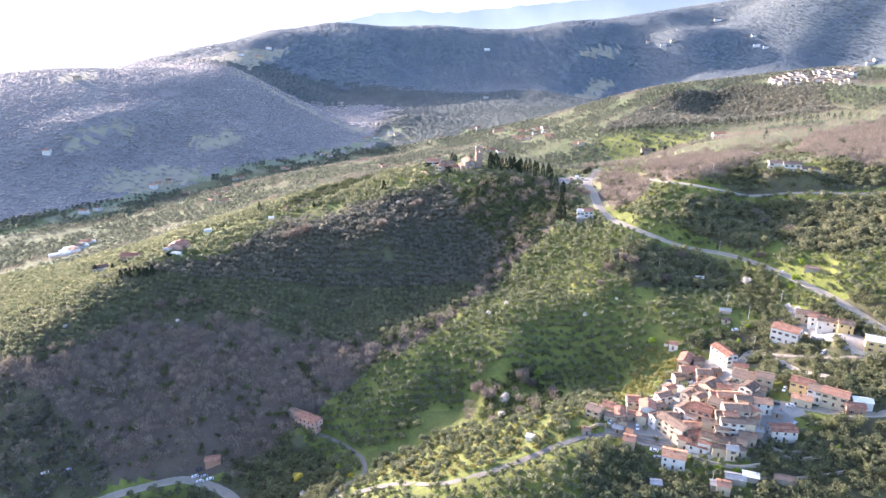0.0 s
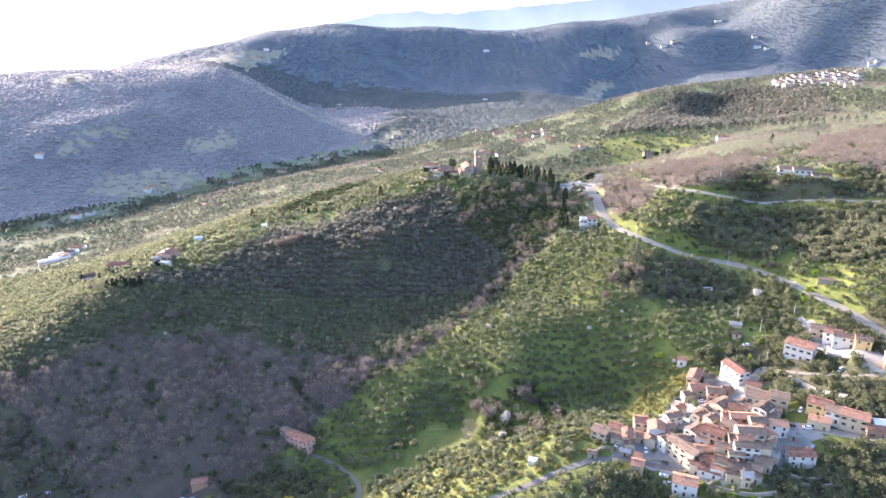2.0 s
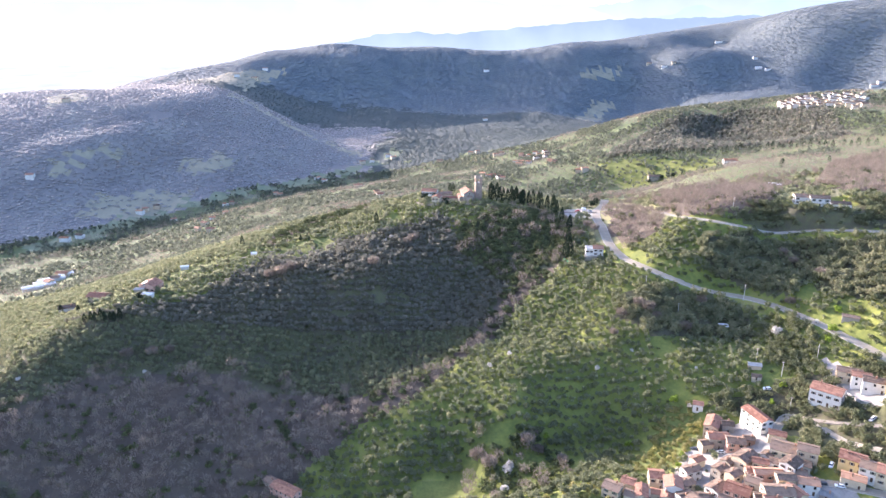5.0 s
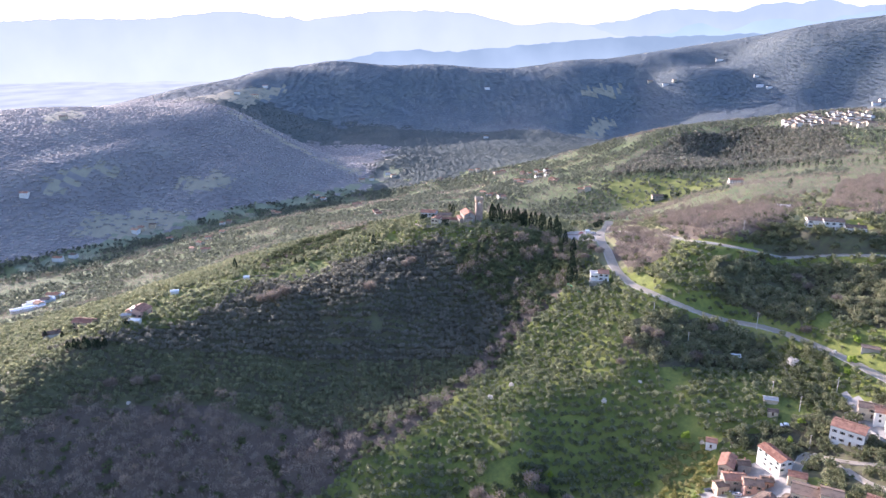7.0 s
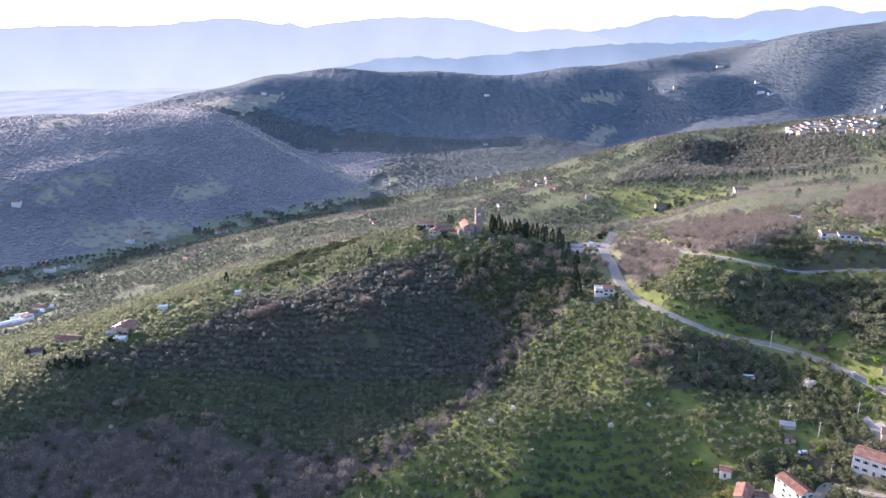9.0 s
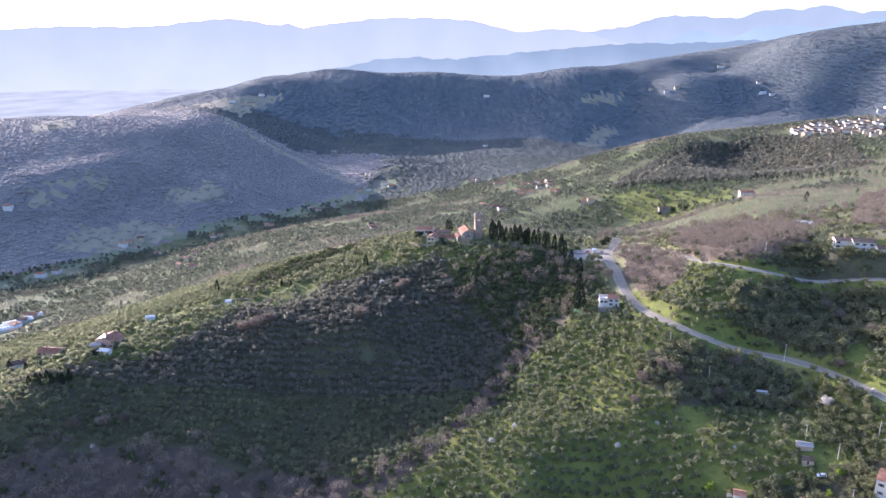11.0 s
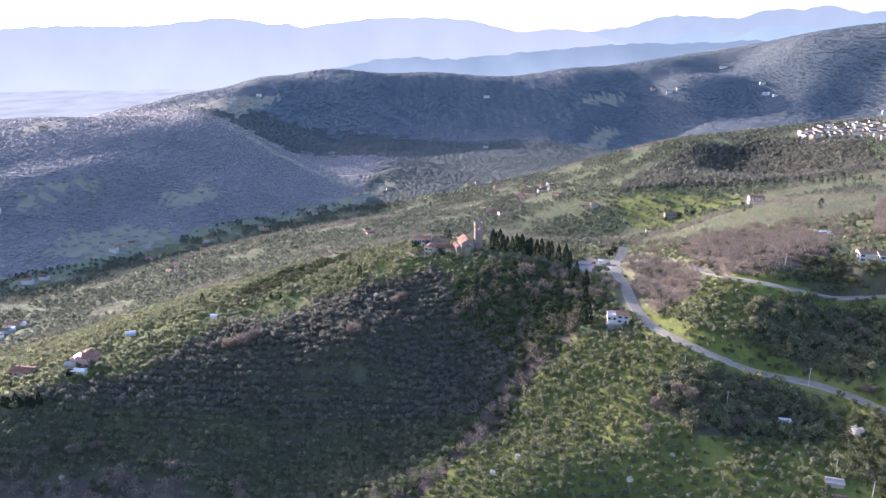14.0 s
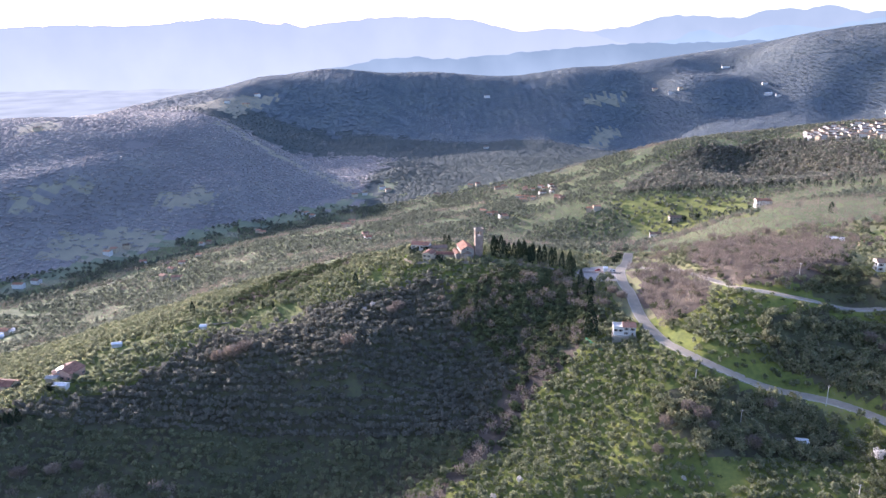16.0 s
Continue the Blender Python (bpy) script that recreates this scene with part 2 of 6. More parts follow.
def along(points, gap):
    """Points every gap metres on a smooth curve through the given ones."""
    p = np.array(points, float)
    q = np.vstack([2 * p[0] - p[1], p, 2 * p[-1] - p[-2]])
    out = []
    for k in range(1, len(q) - 2):
        a, b, c, d = q[k - 1:k + 3]
        n = max(2, int(np.linalg.norm(c - b) / gap))
        for t in np.arange(n) / n:
            out.append(0.5 * (2 * b + (c - a) * t + (2 * a - 5 * b + 4 * c - d) * t * t + (3 * b - a - 3 * c + d) * t ** 3))
    return np.array(out + [p[-1]])


def smoothed(v, times=12):
    v = np.array(v, float)
    for _ in range(times):
        v[1:-1] = (v[:-2] + 2 * v[1:-1] + v[2:]) / 4
    return v


# ---- roads, as lines on the plan ----
ROADS = dict(
    main_road=([(256, 330), (250, 359), (244, 386), (237, 415), (226, 440), (217, 459), (204, 473), (187, 482), (168, 488), (148, 502), (136, 523), (132, 546), (130, 566), (132, 599), (134, 632), (141, 663), (150, 682), (162, 720)], 6.4),
    upper_road=([(146, 668), (158, 664), (170, 645), (176, 612), (178, 580), (184, 552), (204, 535), (230, 530), (255, 523), (292, 506), (330, 488), (380, 466)], 5.2),
    village_lane=([(-60, 305), (-28, 301), (-4, 288), (10, 286), (26, 289), (44, 296), (57, 303), (74, 309), (92, 310), (105, 306), (118, 301), (130, 296), (138, 290)], 2.6),
    village_street=([(260, 290), (214, 299), (200, 303), (185, 311), (172, 318), (164, 322)], 4.6),
    north_street=([(205, 330), (196, 341), (193, 354), (191, 367), (184, 375), (176, 368), (168, 360)], 3.6),
    house_drive=([(191, 367), (199, 357), (212, 347), (232, 340), (254, 334)], 2.6),
    farm_track=([(-80, 366), (-68, 361), (-55, 352), (-47, 342), (-45, 328), (-58, 312)], 1.8),
    valley_road=([(-215, 312), (-189, 325), (-175, 331), (-162, 337), (-150, 341), (-136, 338), (-123, 331), (-110, 318)], 5.5),
    church_drive=([(137, 645), (120, 652), (100, 650), (80, 652), (60, 655), (45, 658)], 3.2),
)
LINES = {k: along(p, 3.0) for k, (p, w) in ROADS.items()}
HEIGHTS = {k: smoothed(land(v[:, 0], v[:, 1])) for k, v in LINES.items()}
ROAD_POINTS = np.vstack([np.column_stack([LINES[k], HEIGHTS[k], np.full(len(LINES[k]), ROADS[k][1])]) for k in LINES])


def road_gap(x, y):
    """Metres from the nearest road's edge, and that road's height."""
    best, level = np.full(np.shape(x), 1e9), np.zeros(np.shape(x))
    for px, py, pz, w in ROAD_POINTS:
        d = np.hypot(x - px, y - py) - w / 2
        near = d < best
        best[near], level[near] = d[near], pz
    return best, level


# ---- cover of the land ----
RAVINE_WOODS = [(-330, 395), (-290, 407), (-252, 421), (-219, 455), (-186, 456), (-130, 458), (-98, 446), (-57, 439), (-26, 440), (2, 453), (28, 503), (44, 539), (68, 556), (93, 556), (84, 538), (58, 522), (36, 482), (8, 450), (-16, 428), (-50, 411), (-77, 384), (-92, 362), (-116, 342), (-135, 346), (-175, 340), (-215, 322), (-330, 300)]
CHURCH_WOODS = [(10, 615), (55, 640), (92, 645), (108, 610), (108, 566), (90, 552), (68, 548), (50, 550), (35, 570), (15, 590)]
CREST_WOODS = [(-156, 628), (-148, 674), (-124, 704), (-60, 735), (-75, 690), (-110, 650), (-141, 618)]
BEND_WOODS = [(146, 658), (166, 646), (172, 610), (172, 570), (166, 552), (150, 548), (137, 545), (135, 564), (138, 610)]
UPPER_WOODS = [(180, 600), (188, 660), (210, 705), (262, 712), (280, 665), (276, 625), (268, 590), (250, 560), (223, 546), (197, 546), (184, 565)]
EAST_WOODS = [(310, 620), (420, 790), (560, 860), (620, 700), (420, 540), (330, 530)]
THICKET = [(12, 385), (23, 394), (45, 394), (66, 386), (78, 366), (64, 350), (36, 344), (18, 352)]
WOODS_LOOPS = [RAVINE_WOODS, CHURCH_WOODS, CREST_WOODS, BEND_WOODS, UPPER_WOODS, EAST_WOODS, THICKET]
LOW_MEADOW = [(-47, 334), (-28, 346), (5, 356), (22, 352), (14, 374), (-9, 373), (-19, 357), (-45, 347)]
VILLAGE_MEADOW = [(93, 362), (113, 379), (129, 389), (136, 377), (117, 351), (98, 344)]
TOP_MEADOW = [(324, 672), (352, 690), (414, 714), (440, 690), (360, 616), (312, 610)]
CREST_MEADOW = [(-136, 594), (-134, 622), (-99, 630), (-86, 605), (-104, 583), (-122, 582)]
CREST_TERRACE = [(-221, 566), (-211, 588), (-168, 607), (-144, 618), (-134, 593), (-172, 587), (-194, 561), (-208, 546)]
GREEN_GROVE = [(236, 1106), (300, 1075), (381, 1010), (345, 900), (309, 810), (270, 900), (244, 1033)]
RIDGE_GROVE = [(250, 1125), (330, 1230), (420, 1320), (560, 1330), (640, 1240), (560, 1010), (430, 1050), (310, 1090)]
BROWN_SLOPE = [(160, 705), (200, 790), (296, 850), (400, 850), (520, 800), (470, 690), (300, 700)]
LOW_GROVE = [(-340, 290), (-340, 400), (-270, 395), (-215, 362), (-190, 335), (-215, 300)]
# open ground on the hills across the valley: crest meadow, terraces, fields, the bare shoulder and ridge
FAR_CLEARINGS = [
    [(-860, 1612), (-806, 1665), (-760, 1583), (-822, 1518)],
    [(-682, 1227), (-658, 1276), (-623, 1328), (-592, 1348), (-636, 1268), (-665, 1219)],
    [(-490, 1373), (-417, 1416), (-397, 1386), (-448, 1337), (-494, 1350)],
    [(-774, 2282), (-652, 2418), (-509, 2534), (-558, 2405), (-596, 2222), (-680, 2240)],
    [(-522, 1798), (-416, 1742), (-332, 1708), (-232, 1650), (-176, 1598), (-173, 1576), (-240, 1626), (-333, 1680), (-411, 1710), (-508, 1755)],
    [(410, 2322), (480, 2430), (567, 2551), (607, 2548), (540, 2420), (477, 2295)],
    [(470, 2700), (573, 2800), (700, 2860), (660, 2790), (560, 2730)],
    [(-586, 1192), (-527, 1273), (-447, 1269), (-456, 1211), (-524, 1152), (-587, 1136)],
]
MEADOW_LOOPS = [LOW_MEADOW, VILLAGE_MEADOW, TOP_MEADOW, CREST_MEADOW, CREST_TERRACE, GREEN_GROVE]
EAST_YARD = [(217, 408), (223, 397), (231, 366), (242, 349), (236, 333), (224, 348), (216, 368), (211, 390)]
STREET_YARD = [(157, 309), (180, 318), (184, 309), (171, 301), (157, 290), (146, 293)]
VILLAGE_LOOP = [(82, 312), (90, 332), (112, 338), (130, 366), (152, 380), (178, 372), (172, 330), (166, 300), (140, 284), (118, 296)]


ROAD_BANK_TREES = [(192, 527), (217, 525), (256, 514), (250, 487), (226, 468), (198, 486), (182, 497), (178, 514)]
EAST_BANK_TREES = [(256, 514), (310, 490), (340, 455), (300, 430), (262, 440), (240, 468), (250, 487)]
SLOPE_TREES = [(126, 494), (152, 488), (186, 476), (200, 462), (193, 441), (169, 450), (131, 450), (114, 472)]
BOWER = [(193, 445), (209, 454), (221, 440), (221, 424), (203, 394), (190, 408)]
EAST_GARDENS = [(204, 364), (234, 336), (222, 308), (206, 324), (199, 344)]
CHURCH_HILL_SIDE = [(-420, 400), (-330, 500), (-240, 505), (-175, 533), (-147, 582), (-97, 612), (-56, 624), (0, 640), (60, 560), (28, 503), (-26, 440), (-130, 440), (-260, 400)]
SOUTH_GROVE = [(70, 300), (100, 305), (102, 290), (121, 275), (134, 267), (64, 269)]
EAST_GROVE = [(193, 352), (209, 354), (224, 359), (236, 333), (223, 309), (214, 316), (204, 337)]
LOWER_EAST = [(153, 288), (193, 296), (215, 293), (195, 255), (147, 267)]
NORTH_SHRUBS = [(110, 363), (125, 357), (143, 383), (145, 399), (127, 398), (118, 389)]
GOLDEN_BUSHES = [(-7, 342), (-3, 352), (14, 344), (15, 327)]
BANK = [(-42, 321), (-28, 339), (-5, 336), (14, 328), (67, 338), (95, 336), (75, 313), (44, 301), (21, 293), (-7, 290), (-29, 312)]
EAST_BELT = [(150, 395), (196, 398), (262, 395), (262, 250), (140, 250), (150, 290), (200, 300), (180, 330), (180, 370)]
LOW_WOODS = [(-150, 330), (-95, 366), (-62, 342), (-50, 312), (-60, 285), (-150, 285)]
TALL_LOOPS = [ROAD_BANK_TREES, EAST_BANK_TREES, SLOPE_TREES]
VILLA_GROVE = [(222, 540), (258, 530), (300, 514), (345, 495), (350, 540), (310, 552), (292, 520), (262, 536), (250, 560), (228, 562)]
DENSE_LOOPS = [VILLA_GROVE, EAST_BANK_TREES, EAST_BELT, LOW_WOODS, SOUTH_GROVE, EAST_GROVE, LOWER_EAST, ROAD_BANK_TREES, SLOPE_TREES, BOWER, EAST_GARDENS]


def in_any(x, y, loops):
    hit = np.zeros(np.shape(x), bool)
    for loop in loops:
        hit |= inside(x, y, loop)
    return hit


VALLEY_AXIS = along([(-640, 900), (-560, 1040), (-482, 1193), (-400, 1262), (-314, 1334), (-237, 1434), (-120, 1586)], 40)


def from_axis(x, y):
    best = np.full(np.shape(x), 1e9)
    for px, py in VALLEY_AXIS:
        best = np.minimum(best, np.hypot(x - px, y - py))
    return best


# ---- ground ----
def steps(start, end, first, grow):
    out, d = [start], first
    while out[-1] < end:
        out.append(out[-1] + d)
        d *= grow
    return out


xs = np.array(sorted([-v for v in steps(360, 3400, 4, 1.035)] + list(np.arange(-357, 358, 3.0)) + steps(360, 3400, 4, 1.035)))
ys = np.array(sorted([120 - v for v in steps(0, 700, 8, 1.1)] + list(np.arange(123, 720, 3.0)) + steps(720, 4000, 4, 1.018)))
gx, gy = np.meshgrid(xs, ys)
gz = land(gx, gy)
near = (gy < 760) & (gy > 250) & (np.abs(gx) < 420)
# level yards round the houses on the slopes
PADS = [(275, 541, 21), (-218, 545, 13), (-258, 546, 12), (-294, 561, 9), (-84, 371, 10), (243, 431, 8), (24, 664, 18), (-4, 668, 14), (-4, 692, 14), (236, 350, 14), (202, 362, 10), (128, 655, 10)]
for px, py, r in PADS:
    d = np.hypot(gx[near] - px, gy[near] - py)
    b = np.clip(1 - (d - r) / 8.0, 0, 1)
    b = b * b * (3 - 2 * b)
    gz[near] = gz[near] * (1 - b) + ground_z(px, py) * b
gap, level = road_gap(gx[near], gy[near])
blend = np.clip(1 - (gap - 1.5) / 5.0, 0, 1)
gz[near] = gz[near] * (1 - blend) + (level - 0.12) * blend
# terraces of the groves: flat steps along the hillside, 2.4 m apart in height
tread = 2.4
soft = np.clip((gz / tread) % 1.0 * 1.6 - 0.3, 0, 1)
stepped = (np.floor(gz / tread) + soft * soft * (3 - 2 * soft)) * tread
terraced = near & ~in_any(gx, gy, WOODS_LOOPS + [VILLAGE_LOOP] + MEADOW_LOOPS[:4])
for px, py, r in PADS:
    terraced &= np.hypot(gx - px, gy - py) > r + 4
gz[terraced] += ((stepped - gz) * 0.75)[terraced] * (1 - np.clip(1 - (road_gap(gx[terraced], gy[terraced])[0] - 4) / 4, 0, 1))
nx, ny = len(xs), len(ys)
ids = np.arange(nx * ny).reshape(ny, nx)
quads = np.column_stack([ids[:-1, :-1].ravel(), ids[:-1, 1:].ravel(), ids[1:, 1:].ravel(), ids[1:, :-1].ravel()])
cx, cy = ((gx[:-1, :-1] + gx[1:, 1:]) / 2).ravel(), ((gy[:-1, :-1] + gy[1:, 1:]) / 2).ravel()
wander = wave_noise(cx, cy, 60, 21) * 8
cover = np.zeros(len(cx), int)
cover[in_any(cx + wander * 0.4, cy + wander * 0.4, WOODS_LOOPS[:-1])] = 2
cover[inside(cx + wander * 0.4, cy + wander * 0.4, CHURCH_WOODS)] = 10
cover[in_any(cx + wander * 0.2, cy, MEADOW_LOOPS)] = 1
cover[in_any(cx, cy, [BANK, NORTH_SHRUBS])] = 1
# the shaded church hill side takes the darkened earth
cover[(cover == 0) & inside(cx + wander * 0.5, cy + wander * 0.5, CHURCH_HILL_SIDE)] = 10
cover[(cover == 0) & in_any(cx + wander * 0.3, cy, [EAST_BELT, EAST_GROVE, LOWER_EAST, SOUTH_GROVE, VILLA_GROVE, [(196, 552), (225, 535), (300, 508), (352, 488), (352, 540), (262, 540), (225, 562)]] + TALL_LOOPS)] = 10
cover[in_any(cx + wander * 0.2, cy, [VILLAGE_LOOP])] = 8
cover[in_any(cx, cy, [EAST_YARD, STREET_YARD])] = 8
cover[(cover == 0) & (cx > 120) & (cy > 560)] = 3
cover[inside(cx, cy, [(102, 635), (112, 626), (132, 628), (139, 663), (124, 670), (108, 660)])] = 8
cover[(cy + wander > 720) & (cover != 1)] = 4
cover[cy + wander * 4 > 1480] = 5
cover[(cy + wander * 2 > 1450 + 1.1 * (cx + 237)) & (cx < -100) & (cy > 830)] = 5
cover[in_any(cx, cy, [LOW_WOODS, LOW_GROVE])] = 10
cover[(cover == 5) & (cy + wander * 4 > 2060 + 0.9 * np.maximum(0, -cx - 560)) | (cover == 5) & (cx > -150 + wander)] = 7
deep = (cy > 990) & (cy < 1750) & (cx < 0) & (cx > -900)
floor = np.zeros(len(cx), bool)
floor[deep] = from_axis(cx[deep], cy[deep]) + wander[deep] * 1.5 < 24
cover[floor] = 9
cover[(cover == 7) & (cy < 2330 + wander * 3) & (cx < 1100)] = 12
cover[inside(cx + wander, cy, RIDGE_GROVE)] = 10
ragged = wave_noise(cx, cy, 26, 22) * 9
cover[in_any(cx + wander + ragged, cy + wander - ragged, FAR_CLEARINGS)] = 11
cover[(cy > 2250) & (cx < -1180 + wander * 6)] = 6
ground = new("ground", mesh_of("ground", np.column_stack([gx.ravel(), gy.ravel(), gz.ravel()]), quads, [GRASS, MEADOW, LITTER, DRY, HILLSIDE, WOODS, PLAIN, FAR_WOODS, PAVING, FIELDS, SHADE_EARTH, PALE_TERRACE, VALLEY_FLOOR], cover, True))
tagged(ground, "hilly ground of green terraced groves, leafless woods and meadows", "ground", kind="structure")

# ---- distant mountains, a plain self-lit backdrop ----
def range_backdrop(name, label, y, low, line, colour_low, colour_high, strength, top):
    m = bpy.data.materials.new(name)
    m.use_nodes = True
    n, l = m.node_tree.nodes, m.node_tree.links
    for nd in list(n):
        n.remove(nd)
    # Haze is painted in: emission runs from colour_low at the foot to colour_high.
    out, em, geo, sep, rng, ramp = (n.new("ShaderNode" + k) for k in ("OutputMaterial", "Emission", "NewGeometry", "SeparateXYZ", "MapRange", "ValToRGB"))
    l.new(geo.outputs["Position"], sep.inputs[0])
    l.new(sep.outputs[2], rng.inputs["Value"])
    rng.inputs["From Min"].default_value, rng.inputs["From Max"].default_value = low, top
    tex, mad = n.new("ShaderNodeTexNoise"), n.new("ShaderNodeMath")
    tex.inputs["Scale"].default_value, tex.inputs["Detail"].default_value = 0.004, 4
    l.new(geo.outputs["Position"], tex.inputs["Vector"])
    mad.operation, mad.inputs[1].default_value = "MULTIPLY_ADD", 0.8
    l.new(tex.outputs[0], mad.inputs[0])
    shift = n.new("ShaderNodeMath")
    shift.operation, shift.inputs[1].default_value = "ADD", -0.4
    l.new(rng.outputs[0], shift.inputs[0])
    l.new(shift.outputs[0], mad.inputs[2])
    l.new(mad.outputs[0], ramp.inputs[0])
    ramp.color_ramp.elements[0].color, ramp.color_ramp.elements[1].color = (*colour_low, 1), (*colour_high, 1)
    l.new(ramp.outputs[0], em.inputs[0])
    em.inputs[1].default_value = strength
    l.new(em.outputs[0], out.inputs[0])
    p = along(line, 25)
    z = p[:, 1] + wave_noise(p[:, 0], p[:, 1] * 0, 160, int(y)) * 4 + wave_noise(p[:, 0], p[:, 1] * 0, 60, int(y) + 1) * 1.6
    depth = 60 + 0 * z
    rows = [np.column_stack([p[:, 0], np.full(len(z), y) - depth * k, z - (z - low) * f]) for k, f in ((0, 0), (0.3, 0.25), (0.7, 0.6), (1.0, 1.0))]
    k = len(z)
    f = [(r * k + i, r * k + i + 1, (r + 1) * k + i + 1, (r + 1) * k + i) for r in range(3) for i in range(k - 1)]
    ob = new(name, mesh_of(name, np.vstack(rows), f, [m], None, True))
    return tagged(ob, label, "mountains", kind="structure")


range_backdrop("backdrop_far_peaks", "far mountain range with a snowy summit, glowing pale blue as in haze", 4690, -120, [(300, 150), (585, 262), (932, 317), (1173, 350), (1428, 410), (1829, 394), (1962, 433), (2133, 450), (2238, 443), (2372, 472), (2586, 427), (2715, 440), (3300, 450)], (0.23, 0.254, 0.256), (0.16, 0.19, 0.205), 1.0, 420)
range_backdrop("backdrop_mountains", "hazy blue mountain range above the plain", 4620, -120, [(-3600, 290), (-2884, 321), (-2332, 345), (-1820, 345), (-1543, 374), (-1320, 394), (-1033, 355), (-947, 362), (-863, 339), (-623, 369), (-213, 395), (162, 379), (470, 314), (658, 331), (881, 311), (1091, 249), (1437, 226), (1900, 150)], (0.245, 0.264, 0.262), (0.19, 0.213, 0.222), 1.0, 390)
range_backdrop("backdrop_middle_range", "wooded range before the far peaks, glowing blue-grey as in haze", 4450, -150, [(599, 141), (933, 200), (1232, 238), (1396, 277), (1525, 318), (1697, 277), (1857, 328), (2056, 340), (2224, 327), (2385, 359), (2606, 391), (3106, 451)], (0.25, 0.30, 0.31), (0.15, 0.195, 0.22), 1.0, 380)
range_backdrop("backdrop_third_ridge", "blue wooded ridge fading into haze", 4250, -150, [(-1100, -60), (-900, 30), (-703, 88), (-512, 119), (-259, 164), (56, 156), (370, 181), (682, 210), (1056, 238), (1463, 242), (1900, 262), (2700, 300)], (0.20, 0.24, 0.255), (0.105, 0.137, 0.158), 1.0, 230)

def plain_backdrop():
    """The far floor of the wide valley, pale fields from 3 km on: a glowing sheet, haze painted in."""
    m = bpy.data.materials.new("glowing_haze_plain")
    m.use_nodes = True
    n, l = m.node_tree.nodes, m.node_tree.links
    for nd in list(n):
        n.remove(nd)
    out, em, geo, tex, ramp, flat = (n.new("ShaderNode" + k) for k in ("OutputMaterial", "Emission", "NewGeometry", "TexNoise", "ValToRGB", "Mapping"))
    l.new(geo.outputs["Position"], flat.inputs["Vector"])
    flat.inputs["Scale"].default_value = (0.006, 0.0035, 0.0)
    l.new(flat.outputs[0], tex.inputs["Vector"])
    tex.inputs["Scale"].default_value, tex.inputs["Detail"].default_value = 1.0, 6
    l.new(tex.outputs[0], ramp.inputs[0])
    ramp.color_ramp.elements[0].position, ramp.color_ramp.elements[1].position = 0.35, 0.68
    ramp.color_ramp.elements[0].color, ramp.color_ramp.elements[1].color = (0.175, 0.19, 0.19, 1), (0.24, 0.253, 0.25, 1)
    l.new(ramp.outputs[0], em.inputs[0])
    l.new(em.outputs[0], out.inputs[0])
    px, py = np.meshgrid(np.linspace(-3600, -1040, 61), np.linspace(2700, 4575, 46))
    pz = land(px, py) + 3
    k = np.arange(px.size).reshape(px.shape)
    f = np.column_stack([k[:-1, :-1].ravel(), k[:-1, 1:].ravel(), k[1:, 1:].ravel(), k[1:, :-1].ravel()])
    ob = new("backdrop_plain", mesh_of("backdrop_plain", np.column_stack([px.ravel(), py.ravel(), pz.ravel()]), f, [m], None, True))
    return tagged(ob, "glowing pale plain of fields in painted haze before the mountains", "plain", kind="structure")


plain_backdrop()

# ---- road surfaces ----
ASPHALT = material("worn_asphalt", [(0.22, 0.195, 0.15), (0.28, 0.25, 0.195), (0.34, 0.31, 0.245)], 0.25, 0.85, 0.03, 6, 8)
GRAVEL = material("pale_gravel", [(0.13, 0.115, 0.095), (0.18, 0.165, 0.14), (0.24, 0.22, 0.19)], 0.4, 0.95, 0.05, 5, 7)
KERB = material("pale_stone_edge", [(0.30, 0.28, 0.24), (0.42, 0.40, 0.35)], 0.6, 0.9, 0.03)
for name, line in LINES.items():
    w, h = ROADS[name][1], HEIGHTS[name]
    d = np.gradient(line, axis=0)
    side = np.column_stack([-d[:, 1], d[:, 0]]) / np.linalg.norm(d, axis=1)[:, None]
    rows = [np.column_stack([line + side * o, h + z]) for o, z in ((-w / 2 - 0.5, -0.6), (-w / 2 - 0.4, 0.1), (-w / 2, 0.12), (0, 0.17), (w / 2, 0.12), (w / 2 + 0.4, 0.1), (w / 2 + 0.5, -0.6))]
    k = len(line)
    f = [(r * k + i, r * k + i + 1, (r + 1) * k + i + 1, (r + 1) * k + i) for r in range(6) for i in range(k - 1)]
    slot = [1 if r in (0, 1, 4, 5) else 0 for r in range(6) for i in range(k - 1)]
    soft_road = name in ("farm_track", "church_drive", "village_lane", "house_drive")
    ob = new("road_" + name, mesh_of("road_" + name, np.vstack(rows), f, [GRAVEL if soft_road else ASPHALT, GRAVEL if soft_road else KERB], slot))
    tagged(ob, "narrow pale gravel lane across the hillside" if soft_road else "narrow grey asphalt road with pale verges", "road", kind="structure")


# ---- plants ----
def foliage(name, colours, through_light=0.3, scale=0.12, rough=0.75, vary=0.22):
    m = material(name, colours, scale, rough, 0, None, 9, 0, (0.32, 0.68), vary, vary)
    n, l = m.node_tree.nodes, m.node_tree.links
    b, out = n["Principled BSDF"], n["Material Output"]
    ramp = [x for x in n if x.type == "VALTORGB"][0]
    tr, mix = n.new("ShaderNodeBsdfTranslucent"), n.new("ShaderNodeMixShader")
    l.new(ramp.outputs[0], tr.inputs[0])
    mix.inputs[0].default_value = through_light
    l.new(b.outputs[0], mix.inputs[1])
    l.new(tr.outputs[0], mix.inputs[2])
    l.new(mix.outputs[0], out.inputs[0])
    return m


